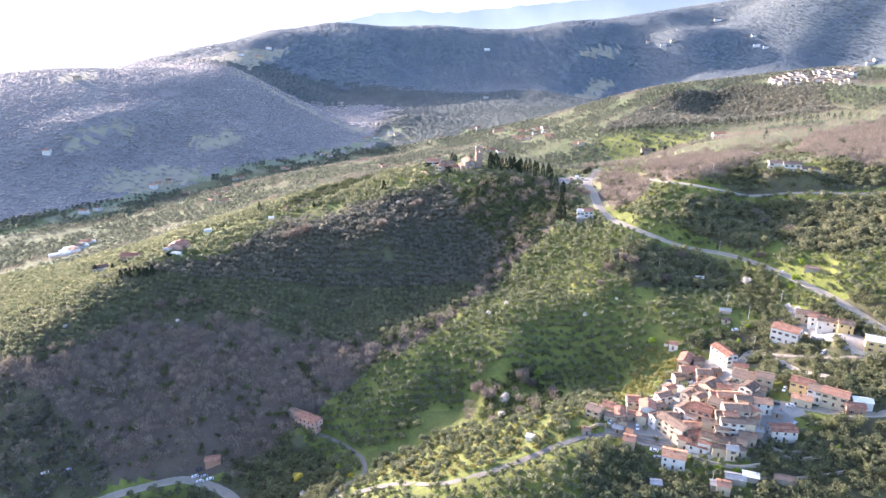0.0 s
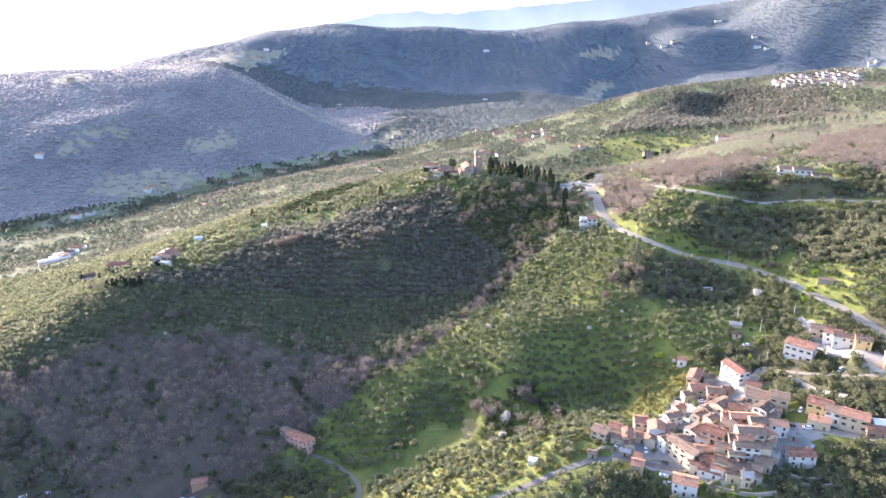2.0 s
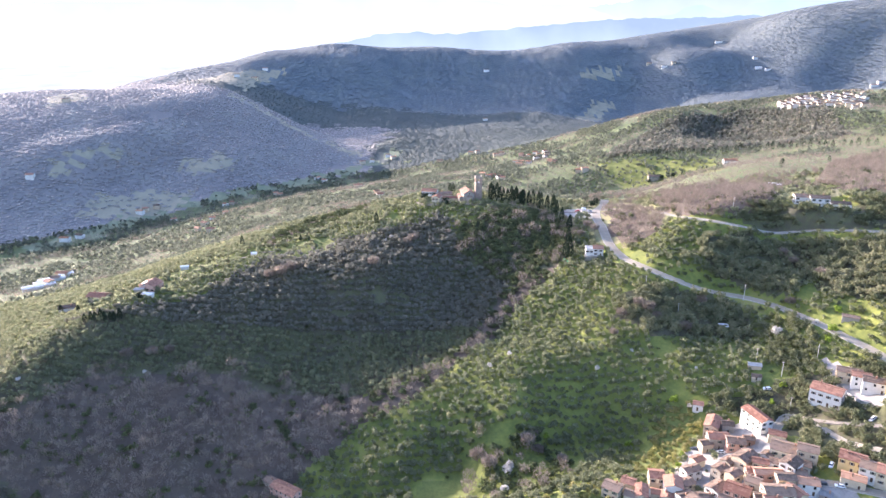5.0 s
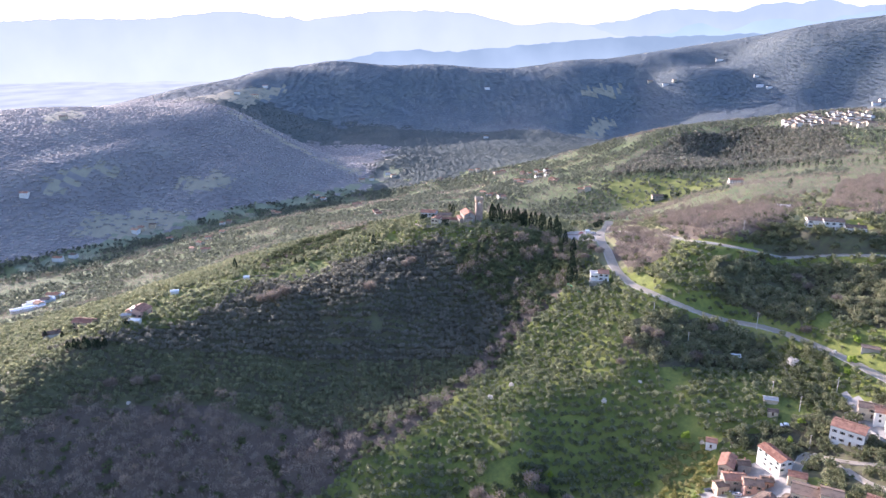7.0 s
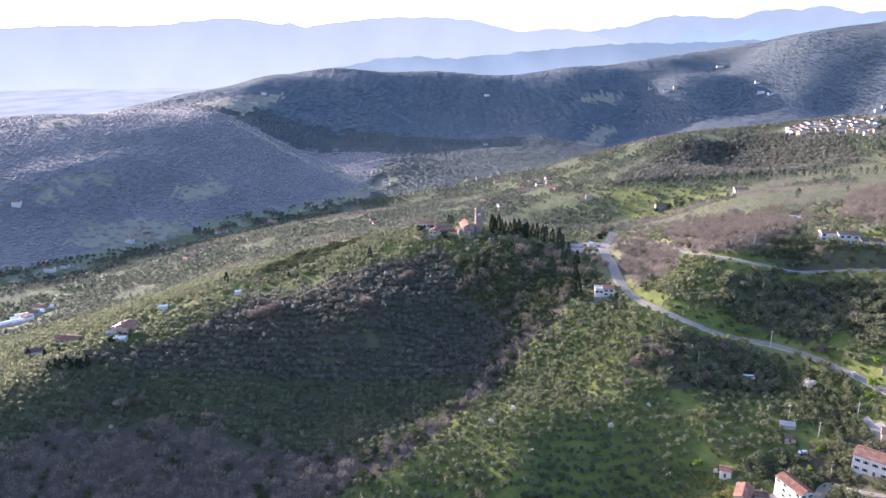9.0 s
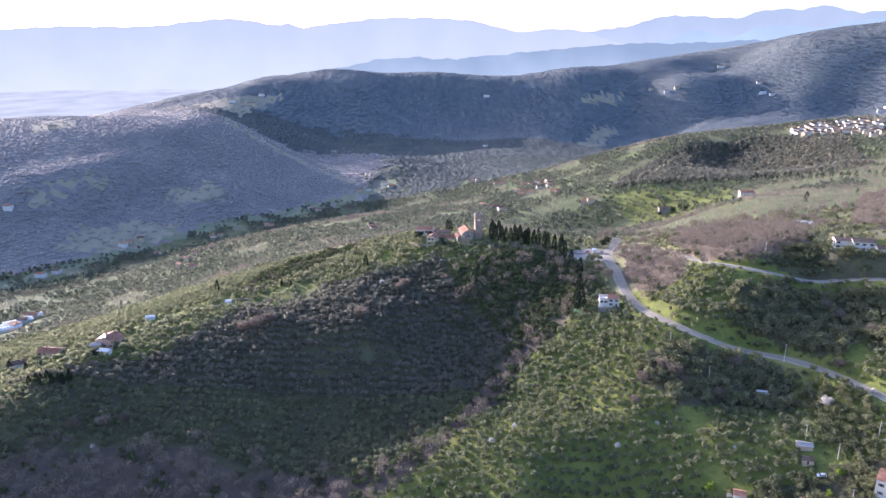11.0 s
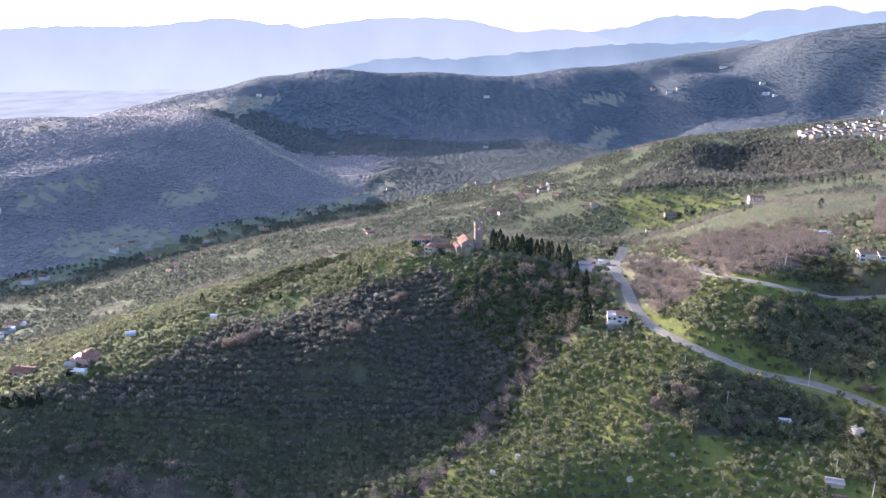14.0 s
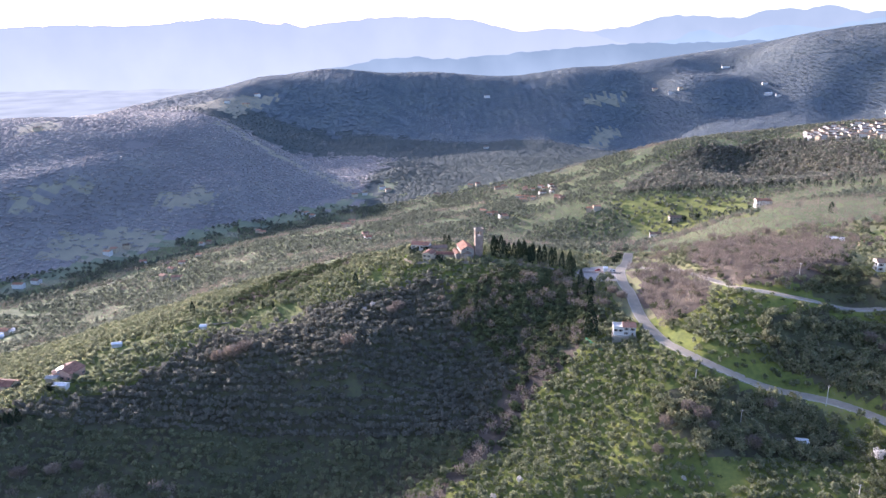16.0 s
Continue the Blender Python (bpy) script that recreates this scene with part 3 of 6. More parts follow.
OLIVE = foliage("olive_leaves", [(0.125, 0.142, 0.078), (0.17, 0.188, 0.105), (0.21, 0.226, 0.13), (0.255, 0.262, 0.165)], 0.55)
# Olive leaves with shade put into the colour, for slopes away from the sun.
SHADE_OLIVE = foliage("shade_toned_olive_leaves", [(0.108, 0.108, 0.085), (0.145, 0.144, 0.112), (0.182, 0.178, 0.142), (0.228, 0.222, 0.18)], 0.5)
TWIGS = foliage("bare_twigs", [(0.145, 0.12, 0.102), (0.205, 0.173, 0.143), (0.275, 0.236, 0.192)], 0.3)
SCRUB = foliage("evergreen_scrub", [(0.05, 0.065, 0.03), (0.09, 0.11, 0.045), (0.15, 0.165, 0.075)], 0.3)
# Leaf colour made paler and bluer to imitate haze over the far hills.
FAR_CANOPY = foliage("haze_blued_canopy_of_the_far_hills", [(0.135, 0.165, 0.182), (0.16, 0.19, 0.204), (0.184, 0.212, 0.218), (0.215, 0.238, 0.232)], 0.5, 0.006, 0.8, 0.05)
VALLEY_OLIVE = foliage("grey_olive_leaves", [(0.095, 0.11, 0.08), (0.13, 0.145, 0.105), (0.165, 0.178, 0.13), (0.20, 0.208, 0.155)], 0.55)
# Paled far beyond bare twigs: haze across the valley put into the colour.
WEST_CANOPY = foliage("haze_paled_canopy_of_the_west_hill", [(0.34, 0.322, 0.31), (0.37, 0.35, 0.332), (0.395, 0.374, 0.35), (0.42, 0.405, 0.365)], 0.5, 0.006, 0.8, 0.05)
# Canopy likewise darkened where the low sun strikes the flat floor.
VALLEY_CANOPY = foliage("dark_canopy_of_the_valley_floor", [(0.07, 0.092, 0.084), (0.086, 0.11, 0.10), (0.103, 0.128, 0.112), (0.12, 0.143, 0.12)], 0.5, 0.02, 0.8, 0.1)
CYPRESS = foliage("cypress_foliage", [(0.012, 0.022, 0.012), (0.022, 0.038, 0.018), (0.035, 0.055, 0.025)], 0.1, 0.4)
MATURE = foliage("evergreen_oak_leaves", [(0.10, 0.113, 0.058), (0.148, 0.162, 0.082), (0.198, 0.208, 0.112), (0.255, 0.253, 0.155)], 0.5)
BLOSSOM = foliage("pale_blossom", [(0.42, 0.40, 0.36), (0.58, 0.55, 0.50), (0.70, 0.67, 0.62)], 0.3, 0.4)
SPRING = foliage("yellow_green_spring_scrub", [(0.12, 0.125, 0.035), (0.19, 0.19, 0.05), (0.26, 0.25, 0.07), (0.30, 0.27, 0.12)], 0.4)
FRESH = foliage("fresh_spring_leaves", [(0.12, 0.18, 0.02), (0.20, 0.28, 0.03), (0.28, 0.36, 0.05)], 0.4, 0.4)
MIMOSA = foliage("yellow_flowering_crown", [(0.35, 0.28, 0.03), (0.5, 0.42, 0.05), (0.6, 0.5, 0.1)], 0.3, 0.4)
BARK = material("grey_bark", [(0.06, 0.05, 0.04), (0.12, 0.10, 0.08), (0.16, 0.14, 0.12)], 1.5, 0.95, 0.05)


def leaves(rng, centres, sizes, outward=None):
    """Leaf sprays of irregular outline round the given centres, facing more or less outward: (n*3, 3) corners."""
    n = len(centres)
    a, b = rng.normal(size=(n, 3)), rng.normal(size=(n, 3))
    if outward is not None:
        up = outward + rng.normal(0, 0.75, (n, 3))
        up /= np.linalg.norm(up, axis=1)[:, None]
        a -= (a * up).sum(1)[:, None] * up
        b = np.cross(up, a)
    a /= np.linalg.norm(a, axis=1)[:, None]
    b -= (a * b).sum(1)[:, None] * a
    b /= np.linalg.norm(b, axis=1)[:, None]
    a, b = a * sizes[:, None], b * (sizes * rng.uniform(0.55, 1.0, n))[:, None]
    c = centres
    k = rng.uniform(0.7, 1.3, (3, n, 1))
    return np.stack([c - a * k[0] - b * 0.6, c + b * k[1] - a * 0.1, c + a * k[2] - b * 0.35], 1).reshape(-1, 3)


def tube(points, radii, sides=5):
    """A tapered, bent stem: corners and quads."""
    v, f = [], []
    for k, (p, r) in enumerate(zip(points, radii)):
        for s in range(sides):
            a = 2 * np.pi * s / sides
            v.append((p[0] + r * np.cos(a), p[1] + r * np.sin(a), p[2]))
    for k in range(len(points) - 1):
        for s in range(sides):
            f.append((k * sides + s, k * sides + (s + 1) % sides, (k + 1) * sides + (s + 1) % sides, (k + 1) * sides + s))
    return np.array(v), np.array(f)


def lobed_crown(rng, radius, height, base, lobes, count, size):
    """Leaf centres in lobes about a trunk, with gaps between the lobes."""
    a = rng.uniform(0, 2 * np.pi, lobes)
    r = radius * rng.uniform(0.15, 0.75, lobes)
    c = np.column_stack([r * np.cos(a), r * np.sin(a), base + height * rng.uniform(0.25, 0.8, lobes)])
    pick = rng.randint(0, lobes, count)
    d = rng.normal(size=(count, 3))
    d /= np.linalg.norm(d, axis=1)[:, None]
    reach = radius * 0.5 * rng.uniform(0.72, 1.05, count)
    p = c[pick] + d * reach[:, None] * np.array([1, 1, 0.8])
    p[:, 2] = np.maximum(p[:, 2], base * 0.8)
    return leaves(rng, p, size * rng.uniform(0.6, 1.3, count), d * 0.7 + (p - [0, 0, base + height * 0.4]) / radius * 0.5 + [0, 0, 0.15])


def olive_arrays(seed, count, size):
    rng = np.random.RandomState(seed)
    return lobed_crown(rng, 2.3, 3.0, 1.0, 7, count, size)


def bare_arrays(seed, count, spread=2.6, high=7.5):
    """Slender twigs that fan up and out from limbs."""
    rng = np.random.RandomState(seed)
    a = rng.uniform(0, 2 * np.pi, count)
    r = spread * np.sqrt(rng.uniform(0, 1, count))
    z = high * (0.35 + 0.6 * rng.uniform(0, 1, count) * (1 - 0.35 * (r / spread) ** 2))
    p = np.column_stack([r * np.cos(a), r * np.sin(a), z])
    out = p * np.array([0.35, 0.35, 0]) + np.array([0, 0, 1.0]) * rng.uniform(0.6, 1.6, (count, 1)) + rng.normal(0, 0.35, (count, 3))
    w = np.cross(out, rng.normal(size=(count, 3)))
    w = w / np.linalg.norm(w, axis=1)[:, None] * rng.uniform(0.09, 0.22, (count, 1))
    return np.stack([p - w, p + w, p + out], 1).reshape(-1, 3)


def scatter(name, label, category, templates, spots, materials, turn_seed, scale=(0.75, 1.3), trunk=None):
    """ONE mesh of many plants: template sprays copied to the spots (x, y, z rows)."""
    rng = np.random.RandomState(turn_seed)
    blocks, mats = [], []
    for x, y, z in spots:
        t = templates[rng.randint(len(templates))]
        a, s = rng.uniform(0, 2 * np.pi), rng.uniform(*scale)
        c, n = np.cos(a) * s, np.sin(a) * s
        v = np.empty_like(t)
        v[:, 0], v[:, 1], v[:, 2] = t[:, 0] * c - t[:, 1] * n + x, t[:, 0] * n + t[:, 1] * c + y, t[:, 2] * s * rng.uniform(0.85, 1.15) + z
        blocks.append(v)
    v = np.vstack(blocks).astype(np.float32)
    me = bpy.data.meshes.new(name)
    nq = len(v) // 3
    me.vertices.add(len(v))
    me.vertices.foreach_set("co", v.ravel())
    me.loops.add(nq * 3)
    me.loops.foreach_set("vertex_index", np.arange(nq * 3, dtype=np.int32))
    me.polygons.add(nq)
    me.polygons.foreach_set("loop_start", np.arange(0, nq * 3, 3, dtype=np.int32))
    for m in materials:
        me.materials.append(m)
    me.update()
    me.validate()
    return tagged(new(name, me), label, category, kind="stuff")


def trunk_quads(h, r, seed):
    """A tapered trunk with three limbs, as separate quads."""
    rng = np.random.RandomState(seed)
    out = []
    stems = [[(0, 0, -0.4), (rng.normal(0, 0.1), rng.normal(0, 0.1), h * 0.5), (0, 0, h)]] + [[(0, 0, h * 0.45), (np.cos(a) * h * 0.35, np.sin(a) * h * 0.35, h * 1.05)] for a in rng.uniform(0, 6.3, 3)]
    for k, st in enumerate(stems):
        rad = np.linspace(r, r * 0.5, len(st)) if k == 0 else np.linspace(r * 0.55, r * 0.2, len(st))
        v, f = tube(st, rad, 4)
        out.append(v[f.ravel()])
    return np.vstack(out)


BUILT = []          # discs x, y, radius that stay free of plants


def spots_in(x0, x1, y0, y1, gap_m, seed, jitter=0.35, slant=0.0):
    rng = np.random.RandomState(seed)
    gx_, gy_ = np.meshgrid(np.arange(x0, x1, gap_m), np.arange(y0, y1, gap_m))
    gx_ = gx_ + (np.arange(gx_.shape[0]) % 2)[:, None] * gap_m * 0.5
    x, y = gx_.ravel() + rng.uniform(-jitter, jitter, gx_.size) * gap_m, gy_.ravel() + rng.uniform(-jitter, jitter, gx_.size) * gap_m
    return x, y


def ground_at(x, y):
    """Ground height as built, from the ground grid."""
    i = np.clip(np.searchsorted(xs, x) - 1, 0, nx - 2)
    j = np.clip(np.searchsorted(ys, y) - 1, 0, ny - 2)
    u, w = (x - xs[i]) / (xs[i + 1] - xs[i]), (y - ys[j]) / (ys[j + 1] - ys[j])
    return gz[j, i] * (1 - u) * (1 - w) + gz[j, i + 1] * u * (1 - w) + gz[j + 1, i] * (1 - u) * w + gz[j + 1, i + 1] * u * w


def free(x, y, margin):
    ok = np.ones(len(x), bool)
    close = (y < 800) & (np.abs(x) < 430)
    ok[close] &= road_gap(x[close], y[close])[0] > margin
    for bx, by, r in BUILT:
        ok &= np.hypot(x - bx, y - by) > r + margin * 0.5
    return ok


# ---- buildings ----
def stucco(name, a, b):
    return material(name, [a, tuple((p + q) / 2 for p, q in zip(a, b)), b], 0.35, 0.92, 0.02, 4, 6, 0, (0.3, 0.7), 0.15)


WALLS = dict(
    cream=stucco("cream_stucco", (0.40, 0.34, 0.24), (0.56, 0.49, 0.37)),
    white=stucco("white_stucco", (0.50, 0.485, 0.45), (0.67, 0.66, 0.62)),
    pink=stucco("salmon_stucco", (0.45, 0.27, 0.20), (0.58, 0.38, 0.30)),
    ochre=stucco("ochre_stucco", (0.52, 0.38, 0.16), (0.64, 0.50, 0.25)),
    stone=stucco("rubble_stone_wall", (0.24, 0.21, 0.17), (0.42, 0.38, 0.31)),
    tan=stucco("tan_stucco", (0.40, 0.32, 0.22), (0.54, 0.45, 0.33)),
    brick=stucco("brown_brick_wall", (0.27, 0.16, 0.11), (0.38, 0.24, 0.17)),
)


def tiles(name, a, b):
    """Clay tiles: speckled courses with the ridges of the tiles running down the slope."""
    return material(name, [a, tuple((p + q) / 2 for p, q in zip(a, b)), b], 0.8, 0.85, 0.06, 3.5, 5, 0, (0.3, 0.7), 0.4, 0.3)


ROOFS = dict(
    red=tiles("red_clay_tiles", (0.165, 0.080, 0.055), (0.33, 0.18, 0.12)),
    brown=tiles("weathered_brown_tiles", (0.085, 0.063, 0.048), (0.225, 0.16, 0.115)),
    orange=tiles("orange_clay_tiles", (0.27, 0.135, 0.08), (0.45, 0.26, 0.16)),
    grey=tiles("grey_sheet_roof", (0.20, 0.20, 0.20), (0.32, 0.32, 0.31)),
    pale=tiles("pale_sheet_roof", (0.55, 0.56, 0.56), (0.75, 0.75, 0.74)),
)
GLASS = material("dark_window_glass", [(0.015, 0.018, 0.02), (0.04, 0.045, 0.05)], 0.7, 0.12)
FRAME = material("pale_window_frame", [(0.45, 0.42, 0.37), (0.6, 0.57, 0.5)], 1.0, 0.7)
SHUTTERS = dict(brown=material("brown_shutter", [(0.07, 0.04, 0.025), (0.13, 0.08, 0.05)], 1.5, 0.7), green=material("green_shutter", [(0.03, 0.06, 0.04), (0.06, 0.10, 0.07)], 1.5, 0.7))
WOOD_DOOR = material("dark_wooden_door", [(0.06, 0.035, 0.02), (0.12, 0.075, 0.045)], 2.0, 0.7)
METAL = material("galvanised_steel", [(0.35, 0.36, 0.37), (0.5, 0.51, 0.52)], 1.0, 0.45, 0, None, 6, 0.8)
CONCRETE = material("stained_concrete", [(0.30, 0.29, 0.27), (0.42, 0.41, 0.38), (0.50, 0.48, 0.45)], 0.5, 0.92, 0.03)


def box(bm, x0, x1, y0, y1, z0, z1, slot=0):
    v = [bm.verts.new(p) for p in ((x0, y0, z0), (x1, y0, z0), (x1, y1, z0), (x0, y1, z0), (x0, y0, z1), (x1, y0, z1), (x1, y1, z1), (x0, y1, z1))]
    for f in ((3, 2, 1, 0), (4, 5, 6, 7), (0, 1, 5, 4), (1, 2, 6, 5), (2, 3, 7, 6), (3, 0, 4, 7)):
        bm.faces.new([v[k] for k in f]).material_index = slot
    return v


def finish(name, bm, mats):
    me = bpy.data.meshes.new(name)
    bmesh.ops.recalc_face_normals(bm, faces=bm.faces[:])
    bm.to_mesh(me)
    bm.free()
    for m in mats:
        me.materials.append(m)
    return me


def part(name, bm, mat, parent, label="", at=None):
    """Links a bmesh, or a mesh already made, as ONE object under a thing or a part."""
    me = bm if isinstance(bm, bpy.types.Mesh) else finish(name, bm, mat if isinstance(mat, (list, tuple)) else [mat])
    ob = new(name, me)
    ob.parent = parent
    if at is not None:
        ob.matrix_local = at
    if label:
        ob["label"] = label
    return ob


def window_meshes():
    """A frame in one piece, its pane, and one shutter."""
    bm = bmesh.new()
    w, h = 0.5, 0.68
    loops = [[bm.verts.new((sx * (w + o), dy, sz * (h + o))) for sx, sz in ((-1, -1), (1, -1), (1, 1), (-1, 1))] for o, dy in ((0.1, 0.02), (0.1, -0.07), (0.0, -0.07), (0.0, 0.02))]
    for a, b in zip(loops, loops[1:]):
        for k in range(4):
            bm.faces.new((a[k], a[(k + 1) % 4], b[(k + 1) % 4], b[k]))
    frame_me = finish("window", bm, [FRAME])
    bm = bmesh.new()
    box(bm, -w, w, -0.03, 0.015, -h, h)
    pane_me = finish("pane", bm, [GLASS])
    out = {}
    for colour in SHUTTERS:
        bm = bmesh.new()
        box(bm, -0.24, 0.24, -0.06, 0.0, -h, h)
        out[colour] = finish("shutter", bm, [SHUTTERS[colour]])
    return frame_me, pane_me, out


WINDOW_MESH, PANE_MESH, SHUTTER_MESHES = window_meshes()


def window(parent, at, shutter=""):
    win = part("window", WINDOW_MESH, None, parent, "", at)
    part("pane", PANE_MESH, None, win)
    if shutter:
        for s in (-0.86, 0.86):
            part("shutter", SHUTTER_MESHES[shutter], None, win, "", pose(s, -0.01, 0))
    return win


bm = bmesh.new()
box(bm, -0.5, 0.5, -0.06, 0.02, 0, 2.1)
box(bm, -0.6, -0.5, -0.1, 0.02, 0, 2.2, 1)
box(bm, 0.5, 0.6, -0.1, 0.02, 0, 2.2, 1)
DOOR_MESH = finish("door", bm, [WOOD_DOOR, FRAME])
bm = bmesh.new()
box(bm, -0.35, 0.35, -0.3, 0.3, -0.8, 1.0)
box(bm, -0.45, 0.45, -0.4, 0.4, 1.0, 1.1)
box(bm, -0.3, 0.3, -0.25, 0.25, 1.1, 1.35)
CHIMNEY_MESH = finish("chimney", bm, [WALLS["brick"]])


def gable_walls(w, d, h, rise, low):
    bm = bmesh.new()
    pts = [(-w / 2, -d / 2), (w / 2, -d / 2), (w / 2, d / 2), (-w / 2, d / 2)]
    a = [bm.verts.new((x, y, low)) for x, y in pts]
    b = [bm.verts.new((x, y, h)) for x, y in pts]
    r = [bm.verts.new((-w / 2, 0, h + rise)), bm.verts.new((w / 2, 0, h + rise))]
    bm.faces.new(a[::-1])
    bm.faces.new((a[0], a[1], b[1], b[0]))
    bm.faces.new((a[2], a[3], b[3], b[2]))
    bm.faces.new((a[1], a[2], b[2], r[1], b[1]))
    bm.faces.new((a[3], a[0], b[0], r[0], b[3]))
    bm.faces.new((b[0], b[1], r[1], r[0]))
    bm.faces.new((b[2], b[3], r[0], r[1]))
    return bm


def gable_roof(w, d, h, rise, rng, out=0.45):
    """Two slabs of tile courses lapping one over the next, and a ridge."""
    bm = bmesh.new()
    slope = rise / (d / 2)
    courses = max(3, int((d / 2 + out) / 0.9))
    for s in (-1, 1):
        edge = [(d / 2 + out) * k / courses for k in range(courses + 1)]
        strips = max(3, int(w / 1.6))
        cut = np.linspace(-w / 2 - out * 0.7, w / 2 + out * 0.7, strips + 1)
        for k in range(courses):
            for j in range(strips):
                y0, y1 = edge[k], edge[k + 1] + 0.06
                lift = rng.uniform(0, 0.03)
                z0, z1 = h + rise - y0 * slope + 0.1 + lift, h + rise - y1 * slope + 0.135 + lift
                x0, x1 = cut[j], cut[j + 1]
                p = [bm.verts.new(q) for q in ((x0, s * y0, z0), (x1, s * y0, z0), (x1, s * y1, z1), (x0, s * y1, z1), (x0, s * y1, z1 - 0.2), (x1, s * y1, z1 - 0.2), (x0, s * y0, z0 - 0.2), (x1, s * y0, z0 - 0.2))]
                bm.faces.new((p[0], p[1], p[2], p[3]))
                bm.faces.new((p[3], p[2], p[5], p[4]))
                if k == courses - 1:
                    bm.faces.new((p[4], p[5], p[7], p[6]))
                if j == 0:
                    bm.faces.new((p[0], p[3], p[4], p[6]))
                if j == strips - 1:
                    bm.faces.new((p[1], p[2], p[5], p[7]))
    box(bm, -w / 2 - out * 0.7, w / 2 + out * 0.7, -0.22, 0.22, h + rise + 0.04, h + rise + 0.28)
    return bm


def house(x, y, turn, w, d, h, wall="cream", roof="brown", label="", name="house", shutter=None, openings=True, group="houses of the village", chimney=True, pitch=0.34):
    seed = int(abs(x * 7 + y * 13)) % 100000
    rng = np.random.RandomState(seed)
    shutter = ("brown", "green", "", "brown")[seed % 4] if shutter is None else shutter
    c, s = math.cos(radians(turn)), math.sin(radians(turn))
    corners = [(x + c * a - s * b, y + s * a + c * b) for a in (-w / 2, w / 2) for b in (-d / 2, d / 2)]
    zc = ground_at(np.array([p[0] for p in corners] + [x]), np.array([p[1] for p in corners] + [y]))
    z, low = float(zc[-1]), float(zc.min() - zc[-1]) - 0.6
    rise = d / 2 * pitch
    top = new(name)
    top.matrix_world = pose(x, y, z, 0, 0, turn)
    words = dict(cream="cream stucco", white="white stucco", pink="salmon pink stucco", ochre="ochre yellow stucco", stone="rubble stone", tan="tan stucco", brick="brown brick")[wall]
    storeys = max(1, int(h / 2.75))
    tagged(top, label or f"{('single', 'two', 'three', 'four')[min(3, storeys - 1)]}-storey {words} house with {roof} tiled gable roof", "house", group)
    part("wall", gable_walls(w, d, h, rise, low), WALLS[wall], top)
    part("roof", gable_roof(w, d, h, rise, rng), ROOFS[roof], top, f"{roof} clay tile roof")
    if chimney and rng.rand() < 0.75:
        part("chimney", CHIMNEY_MESH, None, top, "", pose(rng.uniform(-0.3, 0.3) * w, rng.uniform(-0.2, 0.2) * d, h + rise * 0.8 + 0.2))
    if not openings:
        BUILT.append((x, y, math.hypot(w, d) / 2 * 0.85))
        return top
    sides = (((0, -d / 2), 0, w), ((0, d / 2), 180, w), ((-w / 2, 0), -90, d), ((w / 2, 0), 90, d))
    for k, ((ox, oy), ang, length) in enumerate(sides):
        n = max(1, int(length / 3.4))
        for level in range(storeys):
            for j in range(n):
                u = (j + 0.5) / n * length - length / 2 + rng.uniform(-0.25, 0.25)
                q = Matrix.Translation((ox, oy, 0)) @ pose(0, 0, 0, 0, 0, ang)
                if level == 0 and k == 0 and j == n // 2:
                    part("door", DOOR_MESH, None, top, "", q @ pose(u, -0.012, 0.0))
                    continue
                if rng.rand() < 0.16:
                    continue
                window(top, q @ pose(u, -0.012, 1.55 + level * (h - 0.3) / storeys), shutter)
    BUILT.append((x, y, math.hypot(w, d) / 2 * 0.85))
    return top

# the village: west end, middle, and the row on the street
house(81, 326, -35, 7.9, 7.0, 5.5, "tan", "brown")
house(90, 332, -30, 6.2, 5.3, 4.6, "cream", "red")
house(94, 324, 75, 9.7, 5.3, 5.5, "tan", "red")
house(104, 335, -8, 7.0, 7.0, 6.4, "tan", "red")
house(109, 326, 78, 8.8, 7.9, 7.4, "white", "red")
house(74, 312, -10, 4.4, 3.5, 2.8, "stone", "brown")
house(94, 318, 80, 5.3, 4.4, 4.6, "tan", "brown")
house(91, 314, -25, 5.3, 3.5, 2.8, "stone", "grey")
house(96, 310, -25, 3.5, 3.5, 3.7, "pink", "orange")
house(121, 337, 20, 8.8, 5.3, 6.4, "white", "brown")
house(112, 318, 25, 7.0, 5.3, 6.4, "white", "brown")
house(118, 309, -60, 16.7, 7.0, 8.3, "cream", "brown")
house(126, 318, 35, 8.8, 7.0, 8.3, "white", "brown")
house(146, 337, 35, 10.6, 7.9, 7.4, "tan", "brown")
house(146, 377, 60, 12.3, 7.0, 6.4, "tan", "red")
house(145, 366, -5, 10.6, 7.0, 6.4, "stone", "red")
house(151, 359, -10, 8.8, 7.0, 5.5, "pink", "brown")
house(166, 371, -75, 15.8, 7.0, 8.3, "white", "red")
house(158, 360, -10, 5.3, 4.4, 3.7, "brick", "brown")
house(166, 339, -30, 13.2, 9.7, 7.4, "cream", "brown")
house(173, 333, -28, 8.8, 7.0, 7.4, "tan", "brown")
house(157, 338, 40, 5.3, 4.4, 6.4, "white", "brown")
house(151, 332, -20, 7.0, 4.4, 6.4, "cream", "red")
house(161, 324, 40, 8.8, 7.0, 8.3, "white", "brown")
house(150, 322, -5, 12.3, 5.3, 6.4, "pink", "orange")
house(155, 316, -5, 7.9, 5.3, 7.4, "tan", "brown")
house(133, 313, -35, 10.6, 7.9, 8.3, "pink", "red")
house(147, 306, -5, 12.3, 7.9, 8.3, "cream", "brown")
house(155, 307, -70, 8.8, 6.2, 7.4, "tan", "red")
house(140, 305, -10, 6.2, 6.2, 7.4, "stone", "brown")
house(143, 299, -10, 11.4, 5.3, 8.3, "white", "brown")
house(127, 306, -5, 9.7, 5.3, 6.4, "pink", "orange")
